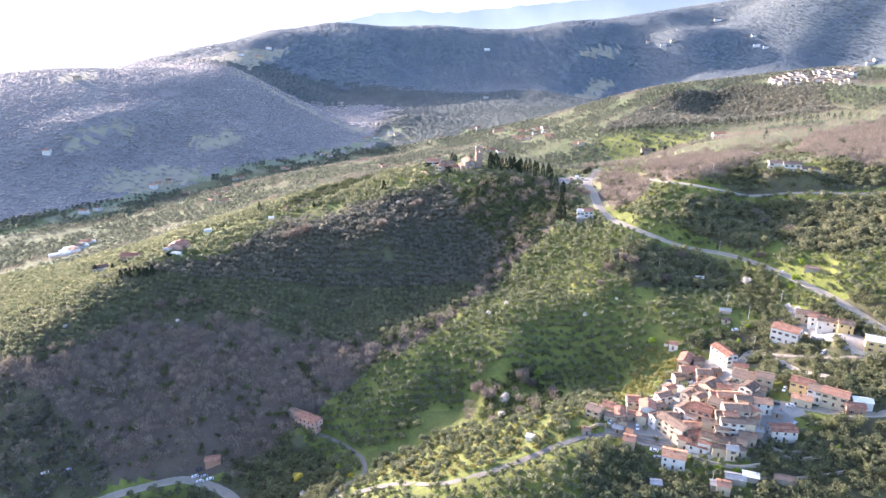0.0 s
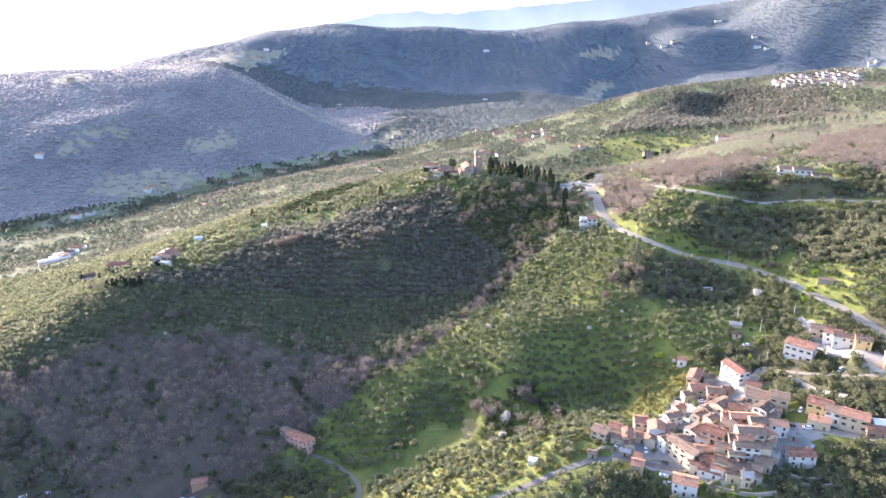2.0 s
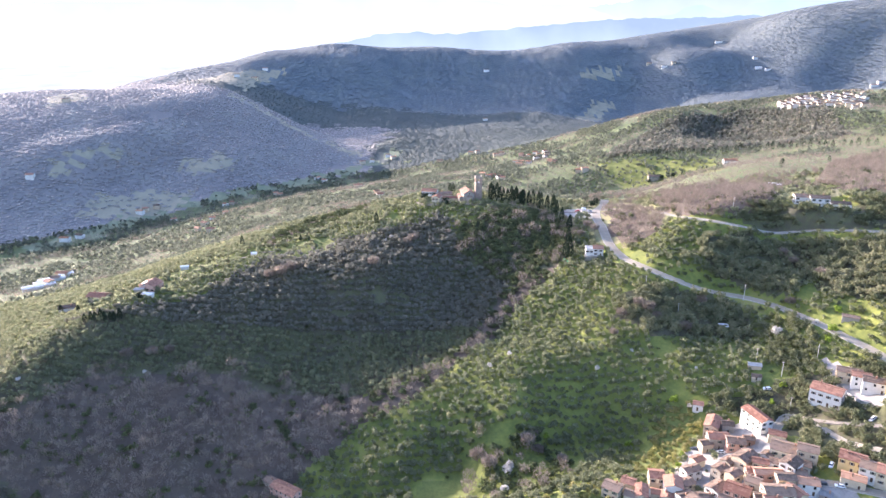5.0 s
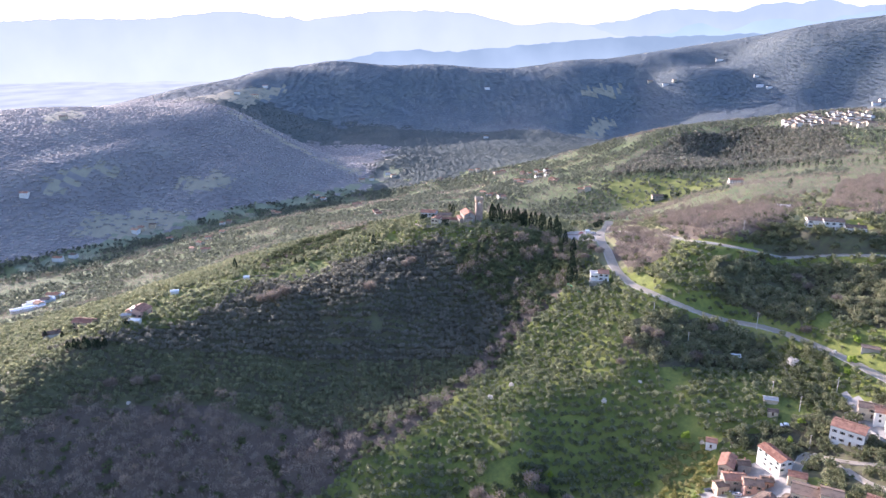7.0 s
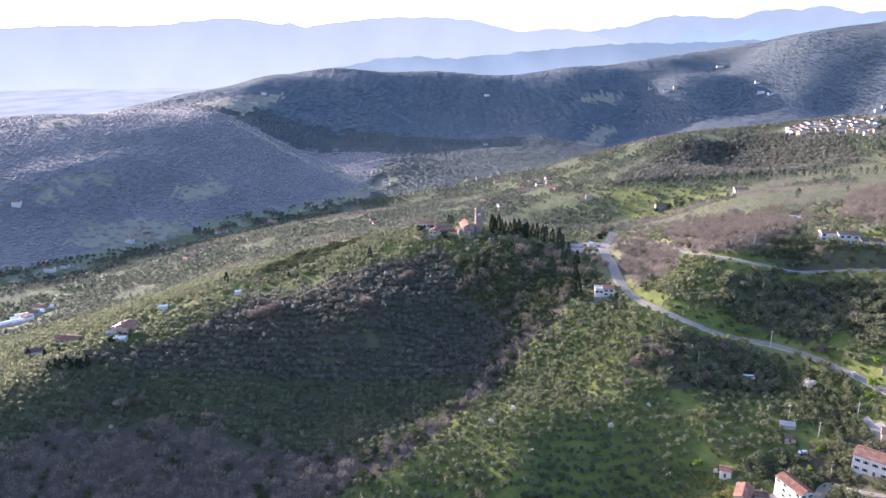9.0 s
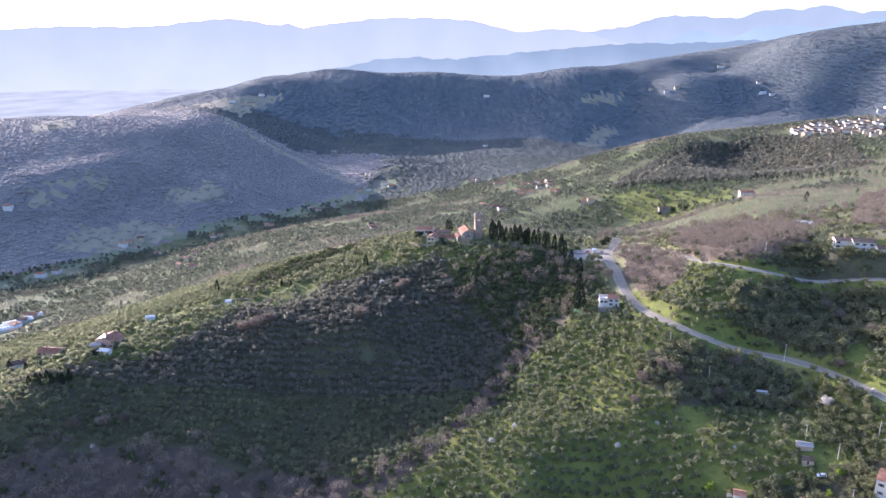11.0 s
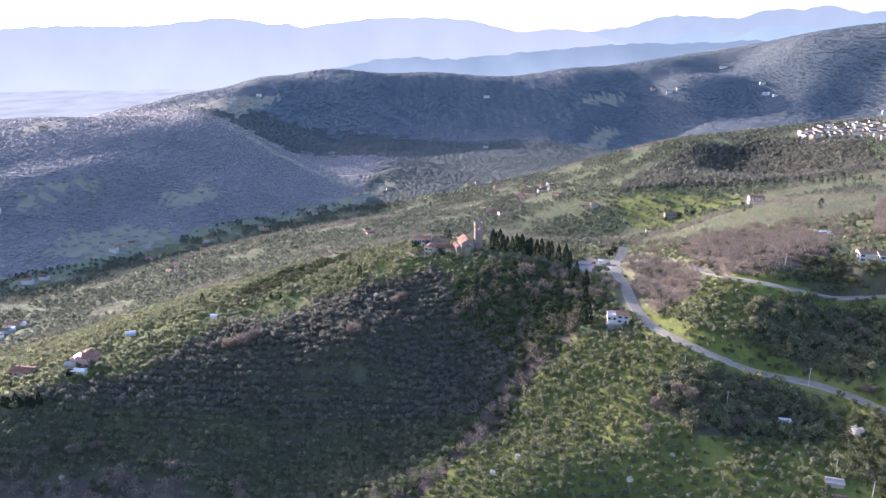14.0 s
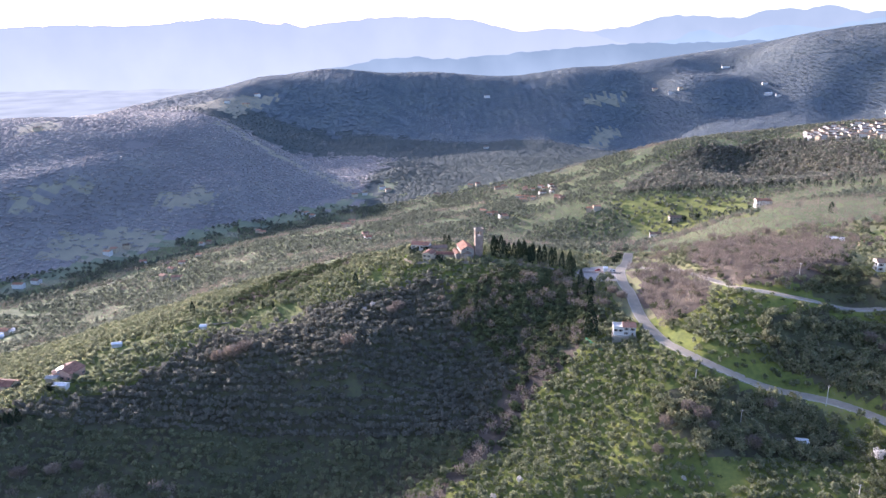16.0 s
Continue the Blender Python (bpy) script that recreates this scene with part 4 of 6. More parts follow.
house(127, 301, -18, 8.8, 5.3, 6.4, "pink", "red")
house(132, 296, -30, 8.8, 6.2, 7.4, "cream", "brown")
house(138, 292, -12, 7.9, 6.2, 6.4, "tan", "brown")
house(150, 299, -10, 7.0, 6.2, 7.4, "cream", "brown")
house(139, 287, -12, 5.3, 5.3, 5.5, "cream", "grey")
house(149, 294, -20, 7.9, 6.2, 4.6, "stone", "brown")
house(126, 296, -30, 9.7, 5.3, 3.2, "white", "red")
house(164, 314, -15, 8.8, 6.2, 5.5, "white", "orange")
house(170, 309, -30, 5.3, 3.5, 2.8, "stone", "grey")
house(168, 298, -5, 12.3, 7.0, 5.5, "white", "red")
house(188, 323, -35, 10.6, 7.9, 6.4, "ochre", "red")
house(192, 317, -36, 7.0, 7.9, 6.0, "white", "brown")
house(199, 311, -35, 12.3, 7.9, 6.4, "cream", "red")
house(184, 314, -30, 9.7, 5.3, 4.6, "tan", "orange")
house(205, 304, -15, 8.8, 7.0, 4.6, "brick", "red")
house(120, 315, -10, 6.2, 4.4, 7.4, "tan", "brown")
house(116, 328, 25, 6.2, 5.3, 5.5, "cream", "brown")
house(133, 333, 35, 7.0, 5.3, 6.4, "stone", "brown")
house(136, 325, 30, 6.2, 5.3, 7.4, "tan", "brown")
house(141, 316, -35, 6.2, 5.3, 7.4, "cream", "brown")
house(121, 299, -30, 6.2, 4.4, 5.5, "cream", "red")
house(138, 298, -12, 7.0, 4.4, 7.4, "cream", "brown")
house(163, 320, -25, 6.2, 5.3, 5.5, "tan", "brown")
house(144, 291, -20, 6.2, 5.3, 5.5, "tan", "brown")
house(144, 394, -20, 5.3, 4.4, 3.7, "white", "red")
house(179, 404, -15, 5, 3.5, 2.3, "tan", "brown")
house(128, 348, 25, 6, 5, 5, "cream", "red")
house(138, 364, 10, 6, 5, 5, "tan", "brown")
house(139, 338, 35, 6, 5, 6, "cream", "brown")
house(158, 331, -30, 6, 5, 6, "white", "brown")
house(145, 325, -5, 7, 5, 6, "tan", "red")
house(128, 312, -35, 6, 5, 7, "white", "brown")
house(134, 304, -20, 7, 5, 7, "tan", "brown")
house(155, 304, -15, 6, 5, 6, "stone", "red")
house(168, 327, -28, 7, 5, 5, "cream", "brown")
house(120, 304, -60, 6, 5, 6, "cream", "brown")
house(129, 295, -25, 6, 5, 5, "white", "red")
house(134, 290, -15, 6, 5, 5, "tan", "brown")
house(143, 288, -10, 6, 4, 4, "stone", "brown")
house(105, 321, 70, 5, 5, 5, "cream", "red")
house(102, 325, -15, 6, 4, 4, "tan", "red")
house(89, 323, -25, 6, 5, 4, "cream", "brown")
house(155, 298, -20, 6, 5, 4, "stone", "grey")
house(170, 356, -25, 8, 5, 5, "cream", "red")
house(153, 375, -10, 6, 5, 5, "stone", "brown")
house(143, 302, -10, 7, 5, 9, "cream", "red")
house(203, 375, -42, 15, 10, 8, "white", "red", shutter='brown')
house(220, 387, -27, 12, 7, 5.5, "tan", "brown")
house(223, 381, -27, 9, 7, 6, "white", "red")
house(227, 373, -27, 14, 7, 6, "white", "brown")
house(231, 365, -27, 8, 7, 6, "ochre", "brown")
house(236, 344, -27, 10, 8, 7, "ochre", "pale")
house(209, 305, -15, 9, 5, 5, "white", "pale", openings=False, chimney=False)
house(113, 291, -20, 11, 8, 6.5, "white", "orange")
house(130, 271, -15, 6, 5, 4.5, "tan", "red")
house(94, 303, -20, 6, 6, 5, "tan", "red")
house(101, 278, -10, 5, 4, 2.5, "stone", "grey", openings=False, chimney=False)
house(128, 273, -10, 6, 4, 3, "stone", "grey", openings=False, chimney=False)
house(144, 275, -20, 7, 4, 2.5, "stone", "pale", openings=False, chimney=False)
house(137, 275, -15, 9, 5, 3, "stone", "grey", openings=False, chimney=False)
house(158, 271, -20, 9, 4, 2.5, "stone", "brown", openings=False, chimney=False)
house(45, 312, -20, 4, 3, 2.5, "white", "pale", openings=False, chimney=False)
house(180, 458, -10, 5, 4, 2.5, "white", "pale", name='shed', openings=False, chimney=False)
# houses scattered over the slopes
house(-83, 371, -33, 17, 7, 5.5, "pink", "red", group='scattered farmhouses')
house(-93, 379, -33, 6, 5, 3.5, "stone", "brown", group='scattered farmhouses')
house(-218, 545, 78, 12, 13, 5, "pink", "red", group='scattered farmhouses')
house(-260, 547, -8, 15, 9, 5.5, "tan", "red", group='scattered farmhouses')
house(-294, 561, 30, 12, 8, 4.5, "white", "brown", group='scattered farmhouses')
house(-137, 351, 12, 9, 5, 3, "brick", "red", "low brick shed with reddish tiled roof at the bend", name='shed', group='scattered farmhouses', openings=False, chimney=False)
house(-215, 530, -5, 8, 4, 2.5, "white", "pale", group='scattered farmhouses', openings=False, chimney=False)
house(-224, 538, -5, 7, 4, 3, "stone", "grey", group='scattered farmhouses', openings=False, chimney=False)
house(-206, 583, 15, 6, 3, 2.5, "white", "pale", group='scattered farmhouses', openings=False, chimney=False)
house(-153, 596, 10, 4, 3, 2.5, "white", "pale", group='scattered farmhouses', openings=False, chimney=False)
house(266, 550, -12, 12, 8, 5.5, "white", "brown", group='scattered farmhouses')
house(275, 544, -14, 13, 8, 6, "white", "brown", group='scattered farmhouses')
house(285, 534, -12, 13, 7, 4, "white", "brown", group='scattered farmhouses')
house(297, 659, -20, 12, 5, 3, "white", "pale", group='scattered farmhouses', openings=False, chimney=False)
house(296, 619, -20, 10, 5, 3, "tan", "brown", group='scattered farmhouses')
house(261, 969, -10, 13, 9, 5, "white", "brown", group='scattered farmhouses')
house(293, 998, -5, 16, 9, 6, "stone", "brown", group='scattered farmhouses')
house(372, 942, -8, 17, 10, 5.5, "white", "orange", group='scattered farmhouses')
house(243, 431, -30, 9, 4, 2.0, "stone", "brown", group='scattered farmhouses', openings=False, chimney=False)
house(181, 412, -15, 7, 4, 2.2, "tan", "grey", openings=False, chimney=False)
house(-457, 795, 38, 34, 9, 4, "white", "pale", label='long low white shed with pale sheet roof', name='farm_shed', group='sheds of the valley floor', openings=False, chimney=False, pitch=0.2)
house(-455, 818, 38, 28, 9, 4, "white", "pale", label='long low white shed with pale sheet roof', name='farm_shed', group='sheds of the valley floor', openings=False, chimney=False, pitch=0.2)
house(-458, 808, 38, 22, 9, 4, "white", "pale", label='long low white shed with pale sheet roof', name='farm_shed', group='sheds of the valley floor', openings=False, chimney=False, pitch=0.2)
house(-449, 839, 38, 16, 9, 4, "white", "pale", label='long low white shed with pale sheet roof', name='farm_shed', group='sheds of the valley floor', openings=False, chimney=False, pitch=0.2)
# hamlets of the valley
house(-4, 1472, -15, 12, 8, 5, "tan", "brown", group='valley hamlets', openings=False)
house(-118, 1584, -15, 10, 8, 5, "white", "brown", group='valley hamlets', openings=False)
house(-105, 1566, 25, 12, 8, 5, "cream", "orange", group='valley hamlets', openings=False)
house(-171, 1543, 25, 12, 8, 6, "cream", "red", group='valley hamlets', openings=False)
house(-151, 1554, 0, 10, 8, 5, "white", "brown", group='valley hamlets', openings=False)
house(-230, 1399, -15, 10, 8, 6, "white", "orange", group='valley hamlets', openings=False)
house(-246, 1416, 60, 12, 8, 5, "white", "orange", group='valley hamlets', openings=False)
house(-132, 1137, 10, 14, 8, 5, "cream", "red", group='valley hamlets', openings=False)
house(-148, 1318, 10, 12, 8, 5, "white", "red", group='valley hamlets', openings=False)
house(-556, 1040, 0, 14, 8, 6, "white", "orange", group='valley hamlets', openings=False)
house(-544, 1060, -15, 12, 8, 6, "white", "brown", group='valley hamlets', openings=False)
house(-450, 819, 10, 10, 8, 5, "white", "brown", group='valley hamlets', openings=False)
house(-451, 806, -30, 10, 8, 5, "tan", "orange", group='valley hamlets', openings=False)
house(-452, 838, 0, 14, 8, 6, "tan", "orange", group='valley hamlets', openings=False)
house(-499, 1196, 0, 10, 8, 6, "cream", "red", group='valley hamlets', openings=False)
house(-487, 1212, 10, 10, 8, 6, "tan", "brown", group='valley hamlets', openings=False)
house(-504, 1185, -15, 12, 8, 6, "white", "orange", group='valley hamlets', openings=False)
house(-428, 1131, 25, 10, 8, 6, "white", "red", group='valley hamlets', openings=False)
house(151, 1371, 60, 8, 7, 5, "pink", "orange", group='valley hamlets', openings=False)
house(154, 1339, -15, 8, 7, 5, "cream", "brown", group='valley hamlets', openings=False)
house(162, 1345, 10, 8, 7, 4.5, "white", "orange", group='valley hamlets', openings=False)
house(175, 1343, -30, 10, 7, 6, "white", "red", group='valley hamlets', openings=False)
house(178, 1321, 0, 10, 7, 5, "cream", "orange", group='valley hamlets', openings=False)
house(168, 1272, 10, 12, 7, 6, "white", "brown", group='valley hamlets', openings=False)
house(189, 1326, 25, 8, 7, 5, "white", "red", group='valley hamlets', openings=False)
house(189, 1293, 0, 10, 7, 6, "cream", "brown", group='valley hamlets', openings=False)
house(183, 1271, 25, 8, 7, 5, "white", "brown", group='valley hamlets', openings=False)
house(133, 1295, -15, 10, 7, 5, "white", "orange", group='valley hamlets', openings=False)
house(143, 1278, -30, 10, 7, 4.5, "tan", "red", group='valley hamlets', openings=False)
house(151, 1251, -30, 8, 7, 4.5, "white", "orange", group='valley hamlets', openings=False)
house(134, 1245, -15, 12, 7, 6, "cream", "orange", group='valley hamlets', openings=False)
house(181, 1197, -30, 12, 7, 5, "pink", "red", group='valley hamlets', openings=False)
house(185, 1185, 0, 8, 7, 4.5, "pink", "brown", group='valley hamlets', openings=False)
house(108, 1425, 10, 12, 7, 4.5, "tan", "red", group='valley hamlets', openings=False)
house(119, 1423, -15, 10, 7, 5, "tan", "red", group='valley hamlets', openings=False)
house(60, 1494, -15, 10, 7, 5, "cream", "orange", group='valley hamlets', openings=False)
house(74, 1489, 10, 8, 7, 5, "cream", "red", group='valley hamlets', openings=False)
house(68, 1193, -30, 10, 7, 5, "cream", "orange", group='valley hamlets', openings=False)
house(75, 1157, -15, 8, 7, 5, "white", "red", group='valley hamlets', openings=False)
house(83, 1155, 0, 8, 7, 5, "pink", "red", group='valley hamlets', openings=False)
house(91, 1126, 25, 10, 7, 6, "white", "brown", group='valley hamlets', openings=False)
house(95, 1122, 10, 8, 7, 5, "cream", "orange", group='valley hamlets', openings=False)
house(207, 1089, -15, 10, 7, 5, "tan", "orange", group='valley hamlets', openings=False)
house(215, 1085, 0, 10, 7, 6, "cream", "orange", group='valley hamlets', openings=False)
house(-358, 1045, 60, 10, 7, 5, "tan", "brown", group='valley hamlets', openings=False)
house(-329, 989, -30, 10, 7, 6, "cream", "red", group='valley hamlets', openings=False)
house(-330, 1030, 10, 12, 7, 4.5, "white", "orange", group='valley hamlets', openings=False)
house(-331, 965, -30, 8, 7, 6, "tan", "orange", group='valley hamlets', openings=False)
house(-305, 941, 10, 12, 7, 5, "tan", "red", group='valley hamlets', openings=False)
house(-370, 1216, -30, 8, 7, 4.5, "white", "orange", group='valley hamlets', openings=False)
house(-361, 1223, 0, 8, 7, 5, "tan", "red", group='valley hamlets', openings=False)
house(-300, 1286, 25, 8, 7, 4.5, "cream", "orange", group='valley hamlets', openings=False)
house(-288, 1268, 25, 10, 7, 6, "tan", "orange", group='valley hamlets', openings=False)
house(-329, 1084, 10, 8, 7, 4.5, "white", "orange", group='valley hamlets', openings=False)
house(-91, 1018, 25, 8, 7, 5, "pink", "brown", group='valley hamlets', openings=False)
house(-84, 982, 25, 8, 7, 4.5, "white", "red", group='valley hamlets', openings=False)
# the hilltop village and lone houses on the far hills
house(604, 1317, 25, 8, 8, 6, "white", "brown", group='far hilltop village', openings=False)
house(597, 1298, 25, 10, 8, 5, "white", "brown", group='far hilltop village', openings=False)
house(608, 1316, -15, 10, 8, 5, "white", "brown", group='far hilltop village', openings=False)
house(598, 1289, 25, 10, 8, 6, "white", "brown", group='far hilltop village', openings=False)
house(604, 1298, 70, 8, 8, 6, "white", "brown", group='far hilltop village', openings=False)
house(618, 1321, 25, 8, 8, 5, "cream", "brown", group='far hilltop village', openings=False)
house(605, 1289, -15, 10, 8, 6, "white", "brown", group='far hilltop village', openings=False)
house(619, 1312, -30, 12, 7, 5, "white", "brown", group='far hilltop village', openings=False)
house(602, 1274, 25, 8, 8, 8, "cream", "brown", group='far hilltop village', openings=False)
house(613, 1292, 25, 8, 7, 6, "white", "brown", group='far hilltop village', openings=False)
house(624, 1310, -15, 8, 7, 8, "white", "brown", group='far hilltop village', openings=False)
house(610, 1275, 0, 12, 8, 8, "white", "brown", group='far hilltop village', openings=False)
house(626, 1303, 10, 12, 8, 6, "cream", "brown", group='far hilltop village', openings=False)
house(646, 1337, 25, 10, 8, 5, "white", "brown", group='far hilltop village', openings=False)
house(622, 1285, 25, 8, 7, 6, "white", "brown", group='far hilltop village', openings=False)
house(643, 1322, 25, 10, 7, 5, "white", "brown", group='far hilltop village', openings=False)
house(618, 1267, -15, 10, 8, 6, "cream", "brown", group='far hilltop village', openings=False)
house(630, 1287, -30, 12, 7, 8, "white", "brown", group='far hilltop village', openings=False)
house(651, 1324, -30, 8, 7, 8, "white", "brown", group='far hilltop village', openings=False)
house(630, 1277, 25, 8, 7, 5, "white", "brown", group='far hilltop village', openings=False)
house(641, 1296, 70, 8, 8, 8, "white", "brown", group='far hilltop village', openings=False)
house(622, 1252, -15, 10, 7, 6, "white", "brown", group='far hilltop village', openings=False)
house(640, 1283, 70, 10, 8, 6, "cream", "brown", group='far hilltop village', openings=False)
house(660, 1318, 0, 10, 8, 6, "cream", "brown", group='far hilltop village', openings=False)
house(629, 1253, 0, 8, 8, 8, "cream", "brown", group='far hilltop village', openings=False)
house(646, 1282, 0, 10, 8, 8, "white", "brown", group='far hilltop village', openings=False)
house(639, 1260, 25, 8, 8, 8, "white", "brown", group='far hilltop village', openings=False)
house(635, 1243, 0, 8, 8, 6, "cream", "brown", group='far hilltop village', openings=False)
house(655, 1276, 10, 12, 7, 5, "cream", "brown", group='far hilltop village', openings=False)
house(680, 1318, 0, 8, 7, 5, "white", "brown", group='far hilltop village', openings=False)
house(647, 1252, 70, 12, 8, 5, "cream", "brown", group='far hilltop village', openings=False)
house(668, 1287, -15, 8, 7, 5, "white", "brown", group='far hilltop village', openings=False)
house(686, 1317, -30, 10, 7, 8, "white", "brown", group='far hilltop village', openings=False)
house(652, 1249, 70, 12, 7, 8, "cream", "brown", group='far hilltop village', openings=False)
house(674, 1285, 10, 8, 7, 8, "white", "brown", group='far hilltop village', openings=False)
house(644, 1227, -30, 12, 7, 8, "white", "brown", group='far hilltop village', openings=False)
house(664, 1259, -15, 10, 8, 8, "white", "brown", group='far hilltop village', openings=False)
house(688, 1298, -15, 8, 8, 8, "white", "brown", group='far hilltop village', openings=False)
house(657, 1236, 70, 10, 8, 6, "cream", "brown", group='far hilltop village', openings=False)
house(678, 1270, -30, 10, 7, 6, "white", "brown", group='far hilltop village', openings=False)
house(650, 1216, -15, 8, 7, 5, "cream", "brown", group='far hilltop village', openings=False)
house(670, 1248, -15, 8, 7, 6, "cream", "brown", group='far hilltop village', openings=False)
house(692, 1282, 10, 12, 8, 6, "cream", "brown", group='far hilltop village', openings=False)
house(658, 1218, 25, 8, 7, 6, "cream", "brown", group='far hilltop village', openings=False)
house(675, 1245, 0, 12, 8, 8, "white", "brown", group='far hilltop village', openings=False)
house(710, 1301, -15, 10, 8, 6, "white", "brown", group='far hilltop village', openings=False)
house(664, 1218, -15, 10, 7, 8, "white", "brown", group='far hilltop village', openings=False)
house(694, 1265, 0, 12, 8, 6, "white", "brown", group='far hilltop village', openings=False)
house(654, 1192, 70, 8, 8, 8, "cream", "brown", group='far hilltop village', openings=False)
house(682, 1237, 70, 8, 7, 5, "white", "brown", group='far hilltop village', openings=False)
house(711, 1283, 25, 8, 8, 5, "cream", "brown", group='far hilltop village', openings=False)
house(663, 1197, -30, 8, 7, 8, "white", "brown", group='far hilltop village', openings=False)
house(695, 1248, -30, 12, 7, 5, "white", "brown", group='far hilltop village', openings=False)
house(658, 1180, -15, 8, 8, 5, "white", "brown", group='far hilltop village', openings=False)
house(681, 1216, 10, 12, 8, 5, "cream", "brown", group='far hilltop village', openings=False)
house(701, 1247, 10, 8, 8, 8, "white", "brown", group='far hilltop village', openings=False)
house(665, 1181, 70, 12, 8, 6, "cream", "brown", group='far hilltop village', openings=False)
house(691, 1222, -30, 10, 8, 6, "white", "brown", group='far hilltop village', openings=False)
house(714, 1257, 70, 10, 8, 8, "cream", "brown", group='far hilltop village', openings=False)
house(681, 1196, 0, 12, 7, 5, "white", "brown", group='far hilltop village', openings=False)
house(701, 1228, 25, 10, 7, 8, "white", "brown", group='far hilltop village', openings=False)
house(660, 1155, -15, 12, 7, 8, "cream", "brown", group='far hilltop village', openings=False)
house(167, 2770, 10, 20, 10, 7, "white", "brown", group='lone houses on the far hills', openings=False, chimney=False)
house(1182, 3170, -10, 30, 10, 8, "white", "brown", group='lone houses on the far hills', openings=False, chimney=False)
house(1189, 2763, -12, 24, 10, 7, "white", "pale", group='lone houses on the far hills', openings=False, chimney=False)
house(1212, 2735, 5, 20, 10, 7, "white", "brown", group='lone houses on the far hills', openings=False, chimney=False)
house(809, 2878, 10, 18, 10, 7, "cream", "red", group='lone houses on the far hills', openings=False, chimney=False)
house(845, 2794, -10, 22, 10, 7, "white", "brown", group='lone houses on the far hills', openings=False, chimney=False)
house(880, 2800, 12, 16, 10, 7, "tan", "brown", group='lone houses on the far hills', openings=False, chimney=False)
house(1465, 2477, -15, 26, 10, 8, "white", "red", group='lone houses on the far hills', openings=False, chimney=False)
house(1490, 2490, 10, 20, 10, 8, "white", "brown", group='lone houses on the far hills', openings=False, chimney=False)
house(1215, 2862, -5, 18, 10, 7, "white", "brown", group='lone houses on the far hills', openings=False, chimney=False)
house(-593, 2470, 10, 18, 10, 7, "white", "red", group='lone houses on the far hills', openings=False, chimney=False)
house(-597, 2343, -15, 22, 10, 7, "cream", "red", group='lone houses on the far hills', openings=False, chimney=False)
house(-650, 2330, 15, 18, 10, 7, "white", "brown", group='lone houses on the far hills', openings=False, chimney=False)
house(-689, 1204, 10, 13, 10, 6, "white", "red", group='lone houses on the far hills', openings=False, chimney=False)
house(-797, 1560, 10, 14, 10, 6, "tan", "brown", group='lone houses on the far hills', openings=False, chimney=False)
house(133, 2223, -10, 14, 10, 6, "white", "brown", group='lone houses on the far hills', openings=False, chimney=False)

# ---- the church on the hilltop ----
def stone_box(name, parent, x0, x1, y0, y1, z0, z1, mat, label=""):
    bm = bmesh.new()
    box(bm, x0, x1, y0, y1, z0, z1)
    return part(name, bm, mat, parent, label)


CHURCH_STONE = material("weathered_church_stone", [(0.19, 0.165, 0.14), (0.27, 0.24, 0.20), (0.34, 0.305, 0.255)], 0.5, 0.92, 0.04, 2.5)
BELL_BRICK = material("reddish_brick_tower", [(0.22, 0.16, 0.125), (0.29, 0.215, 0.17), (0.36, 0.29, 0.235)], 0.5, 0.92, 0.04, 2.5)


def church(x, y, turn):
    top = new("church")
    z = float(ground_at(np.array([x]), np.array([y]))[0])
    top.matrix_world = pose(x, y, z, 0, 0, turn)
    tagged(top, "old stone church with red tiled roof and rounded apse", "church")
    rng = np.random.RandomState(3)
    # local x runs along the nave; the apse end is at -x
    part("wall", gable_walls(17, 9.5, 8.5, 2.6, -4), CHURCH_STONE, top)
    part("roof", gable_roof(17, 9.5, 8.5, 2.6, rng, 0.5), ROOFS["red"], top, "red clay tile roof")
    bm = bmesh.new()
    ring = [(-8.5 - 3.0 * math.sin(a), 3.2 * math.cos(a)) for a in np.linspace(0, math.pi, 11)]
    low, up = [bm.verts.new((p[0], p[1], -4)) for p in ring], [bm.verts.new((p[0], p[1], 5.6)) for p in ring]
    tip = bm.verts.new((-8.5, 0, 7.4))
    for k in range(10):
        bm.faces.new((low[k], low[k + 1], up[k + 1], up[k]))
    for k in range(10):
        bm.faces.new((up[k], up[k + 1], tip)).material_index = 1
    part("apse", bm, [CHURCH_STONE, ROOFS["brown"]], top, "rounded stone apse with tiled half dome")
    part("side_aisle", gable_walls(13, 4, 4.5, 0.8, -4), CHURCH_STONE, top, "", pose(1, 6.2, 0))
    part("aisle_roof", gable_roof(13, 4, 4.5, 0.8, rng, 0.3), ROOFS["red"], top, "", pose(1, 6.2, 0))
    for u in (-5, 0, 5):
        for s, a in ((-4.75, 0), (4.75, 180)):
            window(top, pose(u, s, 6.2, 0, 0, a))
    window(top, pose(-8.51, 0, 8.6, 0, 0, -90))
    BUILT.append((x, y, 12))
    return top


